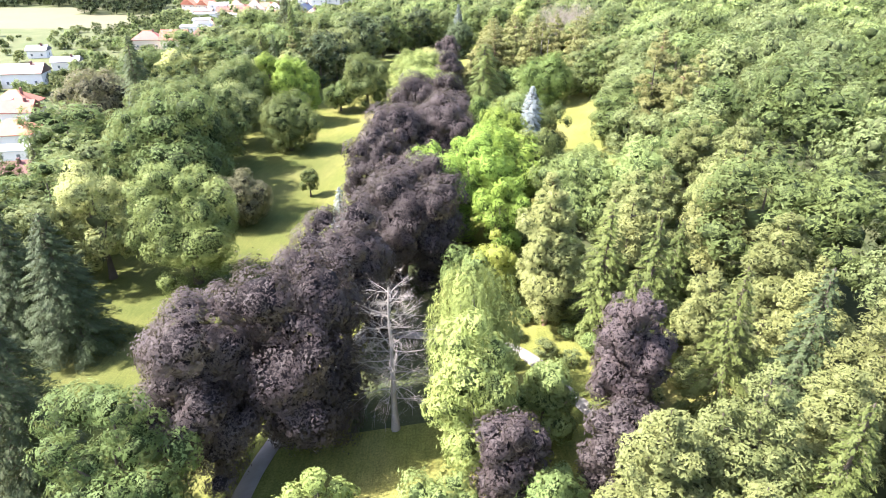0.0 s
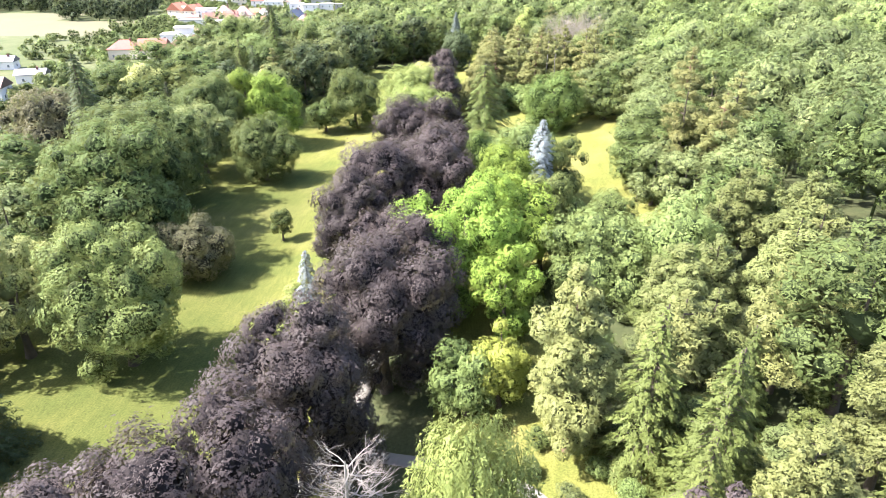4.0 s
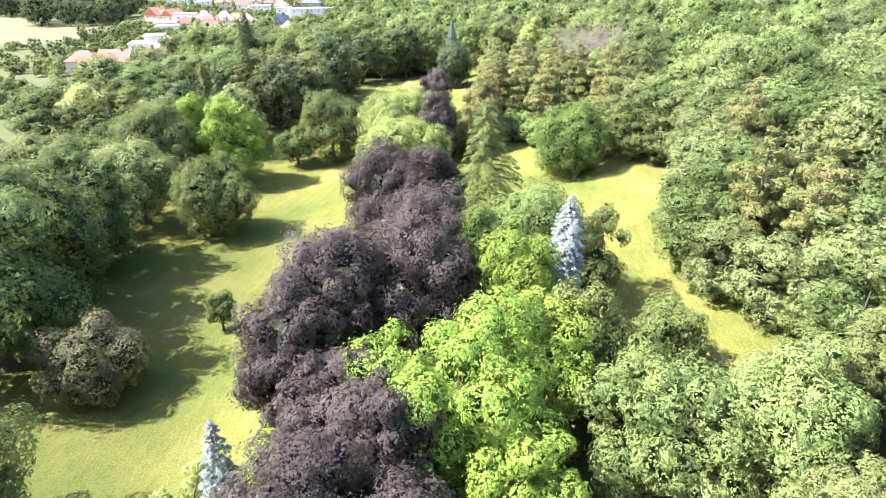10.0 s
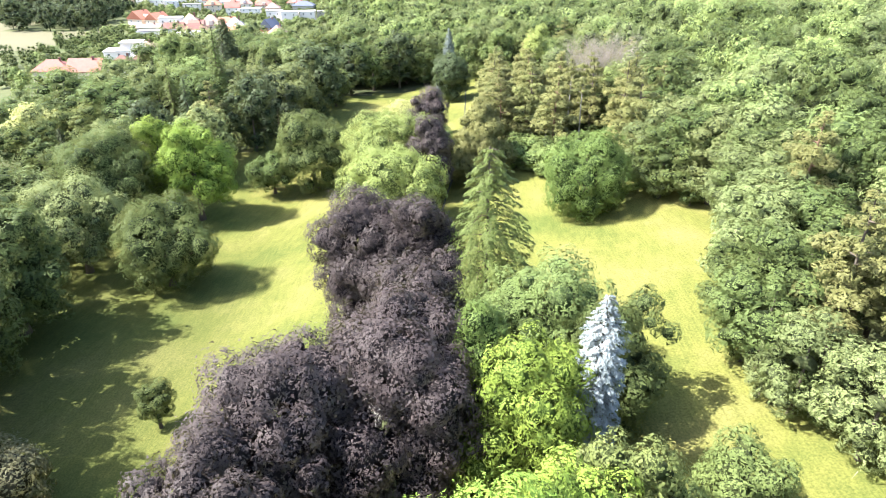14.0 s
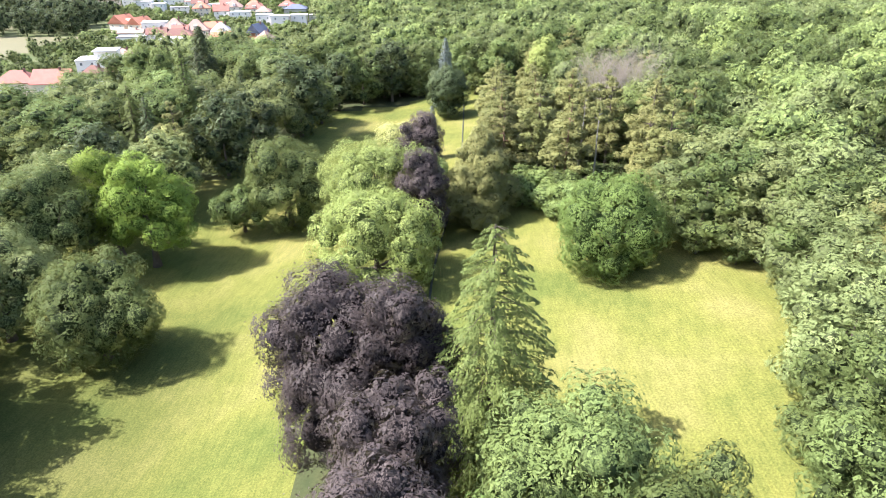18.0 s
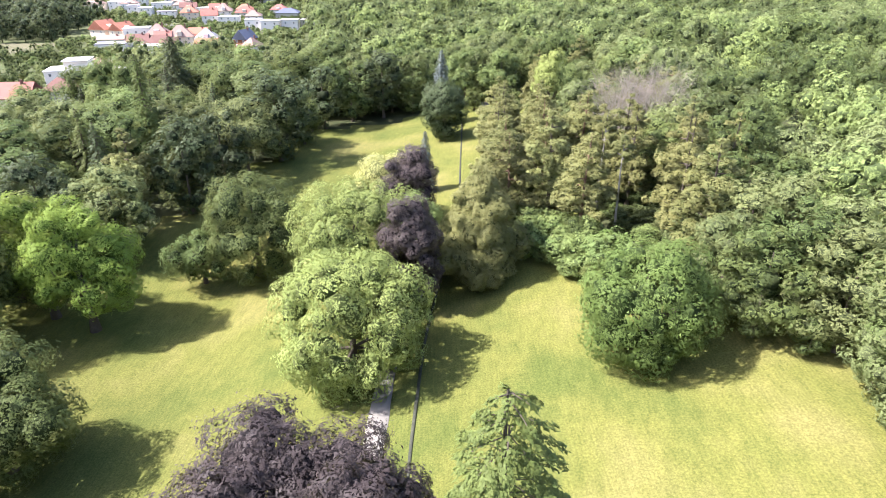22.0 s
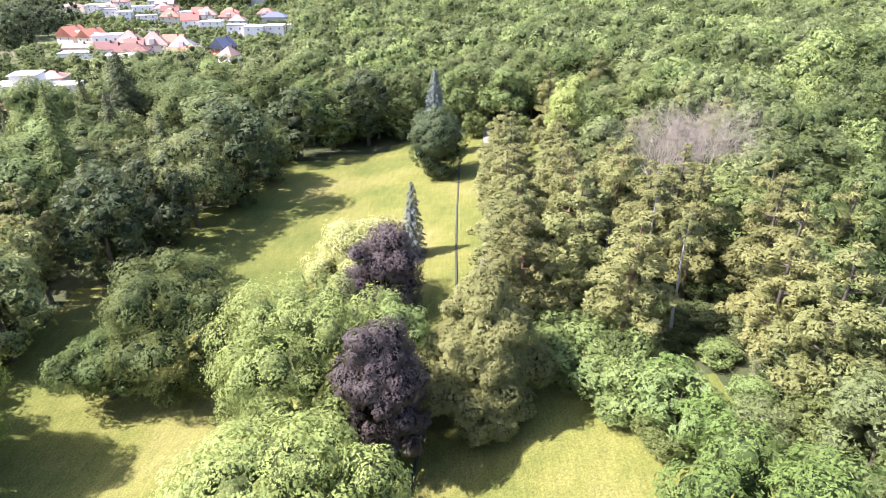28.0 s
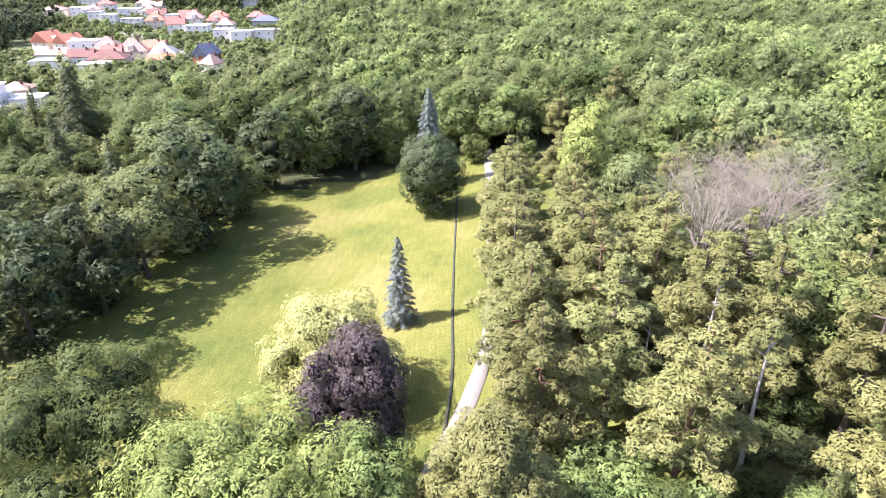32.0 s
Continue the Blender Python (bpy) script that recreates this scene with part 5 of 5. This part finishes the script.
def house(x, y, w, d, h, turn, wall, roof, kind, label, storeys=2, rise=3.2, seed=0):
    rng = np.random.default_rng(seed)
    e = root_of("house", x, y, label, "house", "village houses", turn)
    part("wall", box_mesh("wall", -w / 2, w / 2, -d / 2, d / 2, -0.5, h), wall, e)
    if kind == "flat":
        part("roof", box_mesh("roof", -w / 2 - 0.25, w / 2 + 0.25, -d / 2 - 0.25, d / 2 + 0.25, h, h + 0.35), roof, e)
    else:
        part("roof", roof_mesh("roof", w, d, h, rise, kind), roof, e)
        if storeys > 1 and w > 10:
            part("dormer", box_mesh("dormer", -1.1, 1.1, -d / 2 - 0.1, -d / 2 + 2.4, h, h + rise * 0.55), wall, e)
        part("chimney", box_mesh("chimney", w * 0.2, w * 0.2 + 0.7, -0.9, -0.3, h + 0.2, h + rise + 0.9), ROOF_BROWN, e)
        if kind == "gable":
            for sx in (-1, 1):
                bm = bmesh.new()
                a = [bm.verts.new(c) for c in ((sx * (w / 2 - 0.05), -d / 2, h), (sx * (w / 2 - 0.05), d / 2, h), (sx * (w / 2 - 0.05), 0, h + rise * d / (d + 1)))]
                b = [bm.verts.new((p.co.x - sx * 0.25, p.co.y, p.co.z)) for p in a]
                bm.faces.new(a), bm.faces.new(b)
                for i in range(3):
                    bm.faces.new((a[i], a[(i + 1) % 3], b[(i + 1) % 3], b[i]))
                bmesh.ops.recalc_face_normals(bm, faces=bm.faces[:])
                me = bpy.data.meshes.new("gable_wall")
                bm.to_mesh(me)
                bm.free()
                part("gable_wall", me, wall, e)
    if label == "white modern flat-roofed house":
        part("upper_storey", box_mesh("upper_storey", -1, w / 2 - 0.8, -d / 2 + 1.5, d / 2 - 0.8, h + 0.35, h + 3.2), wall, e)
        part("upper_roof", box_mesh("upper_roof", -1.5, w / 2 - 0.3, -d / 2 + 0.6, d / 2 - 0.4, h + 3.2, h + 3.5), roof, e)
        part("balcony", box_mesh("balcony", w / 2 - 5, w / 2 + 0.6, -d / 2 - 1.6, -d / 2, h * 0.5, h * 0.5 + 1.1), wall, e)
    win = box_mesh("window", -0.55, 0.55, -0.05, 0.05, 0, 1.25, 0.01)
    pane = box_mesh("pane", -0.42, 0.42, -0.07, -0.052, 0.12, 1.13, 0.005)
    win.materials.append(WALL_WHITE)
    pane.materials.append(GLASS)
    for st in range(storeys):
        z = 0.9 + st * h / storeys
        for side, ln, off, rot in ((0, w, -d / 2, 0), (1, w, d / 2, 180), (2, d, w / 2, 90), (3, d, -w / 2, -90)):
            n = max(1, int(ln / 3.9))
            for i in range(n):
                q = (i + 0.5) / n * ln - ln / 2
                at = pose(0, 0, 0, 0, 0, rot) @ pose(q if rot in (0, 90) else q, -abs(off) - 0.02, z)
                o = part("window", win, None, e, at=at)
                part("pane", pane, None, o)
    return e


ROOF_WHITE = rough_material("pale_roof_sheet", (0.60, 0.58, 0.57), (0.68, 0.66, 0.65), 0.6, 0.6, 5.0, 0.2, 0.02, (0.52, 0.5, 0.5))
BRICK_WALL = rough_material("red_brown_render", (0.30, 0.13, 0.07), (0.38, 0.18, 0.11), 0.5, 0.85, 6.0, 0.1, 0.01)
W, C, GRY = WALL_WHITE, WALL_CREAM, WALL_GREY
for i, (x, y, w, d, h, turn, wall, roof, kind, storeys, rise, label) in enumerate([
        (-134, 352, 16, 11, 5.5, 14, W, ROOF_WHITE, "flat", 2, 0, "white modern flat-roofed house"),
        (-121, 357, 9, 8, 4.5, 14, W, ROOF_WHITE, "flat", 1, 0, "low white flat-roofed annexe"),
        (-143, 312, 13, 9, 4.2, 8, C, ROOF_RED, "hip", 1, 3.6, "cream house with a long red roof"),
        (-129, 310, 12, 10, 4.4, 4, C, ROOF_RED, "gable", 1, 4.2, "cream house with a red gabled roof"),
        (-121, 321, 10, 9, 4.2, 10, W, ROOF_BROWN, "hip", 1, 3.8, "white house with a brown hipped roof"),
        (-118, 331, 8, 8, 4.2, 10, W, ROOF_BROWN, "hip", 1, 3.4, "white house with a dark brown roof"),
        (-137, 197, 12, 10, 3.8, 6, C, ROOF_ORANGE, "hip", 2, 4.0, "cream house with an orange tiled roof"),
        (-154, 231, 14, 9, 4.5, 10, W, ROOF_PINK, "gable", 1, 3.0, "white house with a faded tile roof"),
        (-130, 188, 9, 8, 4.0, 6, W, ROOF_RED, "gable", 1, 3.0, "white house with a red gabled roof"),
        (-120, 168, 11, 9, 3.0, 12, W, ROOF_ORANGE, "hip", 1, 3.4, "low white house with an orange hipped roof"),
        (-111, 153, 8, 6, 2.8, 12, W, ROOF_WHITE, "flat", 1, 0, "low white flat-roofed outbuilding"),
        (-99, 134, 8, 7, 3.0, 20, GRY, ROOF_BROWN, "gable", 1, 2.6, "grey shed with a dark brown roof"),
        (-181, 285, 8, 6, 3.2, 10, W, ROOF_GREY, "gable", 1, 2.0, "small white house in a garden"),
        (-153, 257, 10, 6, 3.2, 14, W, ROOF_GREY, "gable", 1, 1.8, "white greenhouse with a pale roof"),
        (-134, 372, 9, 8, 4.0, 10, W, ROOF_PINK, "hip", 1, 2.2, "low white house with a faded roof"),
        (-182, 478, 11, 11, 6.0, 70, C, ROOF_ORANGE, "gable", 2, 4.6, "cream house with a steep orange roof"),
        (-170, 474, 11, 9, 6.0, 70, C, ROOF_ORANGE, "gable", 2, 3.8, "cream house with an orange gabled roof"),
        (-160, 470, 13, 9, 7.5, 12, W, ROOF_WHITE, "flat", 2, 0, "white flat-roofed two-storey house"),
        (-157, 433, 14, 9, 4.0, 10, W, ROOF_GREY, "flat", 1, 0, "long low grey-roofed building"),
        (-166, 452, 13, 7, 3.5, 10, W, ROOF_PINK, "gable", 1, 1.8, "low white building with a faded roof"),
        (-145, 461, 12, 11, 5.0, 14, W, ROOF_PINK, "hip", 2, 5.2, "white house with a tall faded hipped roof"),
        (-130, 453, 13, 11, 5.0, 14, C, ROOF_PINK, "hip", 2, 5.4, "cream house with a tall faded hipped roof"),
        (-137, 448, 8, 9, 4.5, 14, W, ROOF_RED, "gable", 2, 3.4, "white house with a red gabled roof"),
        (-115, 449, 11, 10, 4.6, 14, W, ROOF_GREY, "hip", 2, 4.6, "white house with a pale grey hipped roof"),
        (-122, 458, 9, 9, 5.0, 14, W, ROOF_ORANGE, "gable", 2, 3.6, "white house with an orange roof"),
        (-112, 440, 11, 7, 3.2, 12, W, ROOF_ORANGE, "gable", 1, 2.0, "low building with an orange roof"),
        (-134, 437, 15, 9, 4.0, 12, GRY, ROOF_BROWN, "hip", 1, 3.4, "grey house with a brown hipped roof"),
        (-147, 441, 10, 8, 4.4, 12, W, ROOF_BROWN, "gable", 1, 3.0, "white house with a brown roof"),
        (-131, 419, 11, 8, 5.0, 12, W, ROOF_WHITE, "flat", 2, 0, "white flat-roofed house by tall trees"),
        (-93, 442, 9, 8, 5.0, 70, BRICK_WALL, ROOF_BLUE, "gable", 2, 4.4, "red-brown house with a slate-blue gabled roof"),
        (-83, 418, 7, 7, 5.0, 70, W, ROOF_PINK, "hip", 2, 3.6, "white house with a faded hipped roof"),
        (-285, 728, 20, 11, 7.0, 8, W, ROOF_RED, "hip", 2, 3.2, "white house with a red roof"),
        (-270, 644, 15, 11, 6.0, 8, C, ROOF_PINK, "hip", 2, 3.0, "cream house with a faded hipped roof"),
        (-250, 642, 13, 11, 8.0, 12, W, ROOF_WHITE, "flat", 3, 0, "tall white flat-roofed house"),
        (-238, 636, 12, 10, 7.0, 12, W, ROOF_PINK, "hip", 2, 3.0, "white house with a faded roof"),
        (-222, 606, 8, 10, 8.0, 12, W, ROOF_GREY, "flat", 2, 0, "tall white flat-roofed house"),
        (-212, 604, 9, 10, 6.5, 12, W, ROOF_WHITE, "flat", 2, 0, "white flat-roofed two-storey house"),
        (-214, 640, 15, 10, 7.0, 12, W, ROOF_WHITE, "flat", 2, 0, "white flat-roofed two-storey house"),
        (-196, 632, 12, 10, 6.0, 12, W, ROOF_PINK, "hip", 2, 3.4, "white house with a faded roof"),
        (-191, 590, 13, 9, 5.0, 15, W, ROOF_GREY, "flat", 2, 0, "white flat-roofed two-storey house"),
        (-183, 612, 12, 9, 6.0, 15, W, ROOF_BROWN, "gable", 2, 3.2, "white house with a brown roof"),
        (-170, 577, 12, 10, 5.5, 15, C, ROOF_ORANGE, "hip", 2, 4.4, "cream house with an orange hipped roof"),
        (-169, 611, 13, 9, 5.5, 15, W, ROOF_WHITE, "flat", 2, 0, "white flat-roofed two-storey house"),
        (-158, 602, 11, 9, 5.5, 15, W, ROOF_RED, "gable", 2, 3.6, "white house with a red roof"),
        (-149, 588, 12, 11, 5.5, 15, W, ROOF_PINK, "hip", 2, 5.0, "white house with a faded hipped roof"),
        (-147, 551, 10, 9, 6.0, 15, W, ROOF_RED, "gable", 2, 4.0, "white house with a red gabled roof"),
        (-139, 606, 12, 9, 5.0, 10, W, ROOF_ORANGE, "hip", 2, 3.4, "white house with an orange roof"),
        (-130, 576, 13, 10, 5.5, 5, C, ROOF_RED, "hip", 2, 4.0, "cream house with a red hipped roof"),
        (-133, 548, 13, 9, 5.5, 5, W, ROOF_WHITE, "flat", 2, 0, "white flat-roofed two-storey house"),
        (-119, 556, 10, 9, 5.0, 5, W, ROOF_PINK, "hip", 2, 3.6, "white house with a faded roof"),
        (-108, 516, 10, 9, 7.0, 5, W, ROOF_GREY, "flat", 2, 0, "white flat-roofed two-storey house"),
        (-97, 513, 11, 9, 6.5, 5, W, ROOF_WHITE, "flat", 2, 0, "white flat-roofed two-storey house"),
        (-86, 518, 10, 9, 6.5, 5, W, ROOF_WHITE, "flat", 2, 0, "white flat-roofed two-storey house"),
        (-75, 527, 12, 9, 5.5, 5, W, ROOF_GREY, "flat", 2, 0, "white flat-roofed two-storey house"),
        (-64, 530, 9, 8, 5.0, 5, W, ROOF_PINK, "gable", 1, 2.8, "white house with a faded roof"),
        (-101, 581, 16, 10, 4.6, 0, GRY, ROOF_BLUE, "hip", 1, 3.0, "grey house with a dark slate hipped roof"),
        (-112, 602, 12, 9, 5.0, 0, W, ROOF_RED, "hip", 2, 3.4, "white house with a red roof"),
        (-144, 697, 16, 10, 9.0, 0, GRY, ROOF_GREY, "flat", 3, 0, "grey apartment block among trees"),
        (-88, 676, 22, 10, 7.0, 0, GRY, ROOF_GREY, "flat", 2, 0, "long grey flat-roofed hall among trees"),
        (-228, 700, 14, 10, 6.0, 8, W, ROOF_PINK, "hip", 2, 3.0, "white house with a faded roof"),
        (-255, 690, 14, 10, 6.0, 8, W, ROOF_RED, "hip", 2, 3.0, "white house with a red roof"),
        (-210, 672, 14, 10, 6.0, 8, C, ROOF_PINK, "gable", 2, 3.4, "cream house with a faded roof")]):
    if y > 400:
        h = 0.9 * h
    house(x, y, w, d, h, turn, wall, roof, kind, label, storeys, rise, 500 + i)
ribbon("road", [(-60, 578), (-88, 592), (-110, 612), (-133, 628), (-160, 650), (-186, 672), (-225, 684), (-290, 700)], 5.0, ASPHALT, 0.08, "pale village road", "road", 0.04)
ribbon("lane", [(-190, 560), (-160, 532), (-130, 500), (-112, 470), (-104, 430)], 4.0, ASPHALT, 0.08, "pale lane between the gardens", "road", 0.04)

# trees and bushes of the gardens
_grng = np.random.default_rng(9)
_built = [(o.location.x, o.location.y) for o in scene.objects if o.name.startswith("house")]


def garden_spot():
    """A free spot in the gardens, or None."""
    x, y = _grng.uniform(-310, -50), _grng.uniform(150, 720)
    if abs(x) > 0.74 * (y + 10) + 10 or any((x - a) ** 2 + (y - b + 1.5) ** 2 < 62 for a, b in _built):
        return None
    if x > (4 - 0.193 * (y - 143) if y > 400 else -128) or (y < 335 and x > -100):
        return None
    if x < -192 - 0.35 * max(0, y - 458) and 374 < y < 580:
        return None
    if -152 < x < -100 and 285 < y < 352 and _grng.uniform() < 0.8:
        return None
    if x < -170 and y < 385 and _grng.uniform() < 0.75:
        return None
    return x, y


for k in range(520):
    at = garden_spot()
    if at is None:
        continue
    x, y = at
    small = y > 400 and x > -200
    u = _grng.uniform()
    woodland_tree("garden" if u < 0.9 else "spruce", x, y, _grng.uniform(3.5, 7.5) if small else _grng.uniform(4, 7) if y > 280 else _grng.uniform(6, 13), _grng.uniform(0.85, 1.1))


def garden_bushes(name, leaf, count, seed, label):
    rng = np.random.default_rng(seed)
    kin = [leafy_crown(rng, 2.0, 2.0, 1.5, 0.8, 0.7, 8, 0.45, low=-0.4, sub=1, fill=0.7)[0] for i in range(5)]
    pieces = []
    while len(pieces) < count:
        at = garden_spot()
        if at is None:
            continue
        v, f = kin[int(rng.integers(5))]
        k = rng.uniform(0.6, 1.7)
        pieces.append((v * k + np.array([at[0], at[1], float(ground_z(*at)) + 1.2 * k]), f))
    me = crown_mesh(name, *joined(pieces), leaf)
    return tagged(new(name, me), label, "bushes", kind="stuff")


garden_bushes("garden_bushes", "forest", 560, 31, "green bushes and hedges in the village gardens")
garden_bushes("garden_bushes_dark", "oak", 420, 32, "dark green bushes and hedges in the village gardens")
garden_bushes("garden_bushes_light", "lime", 240, 33, "light green bushes in the village gardens")
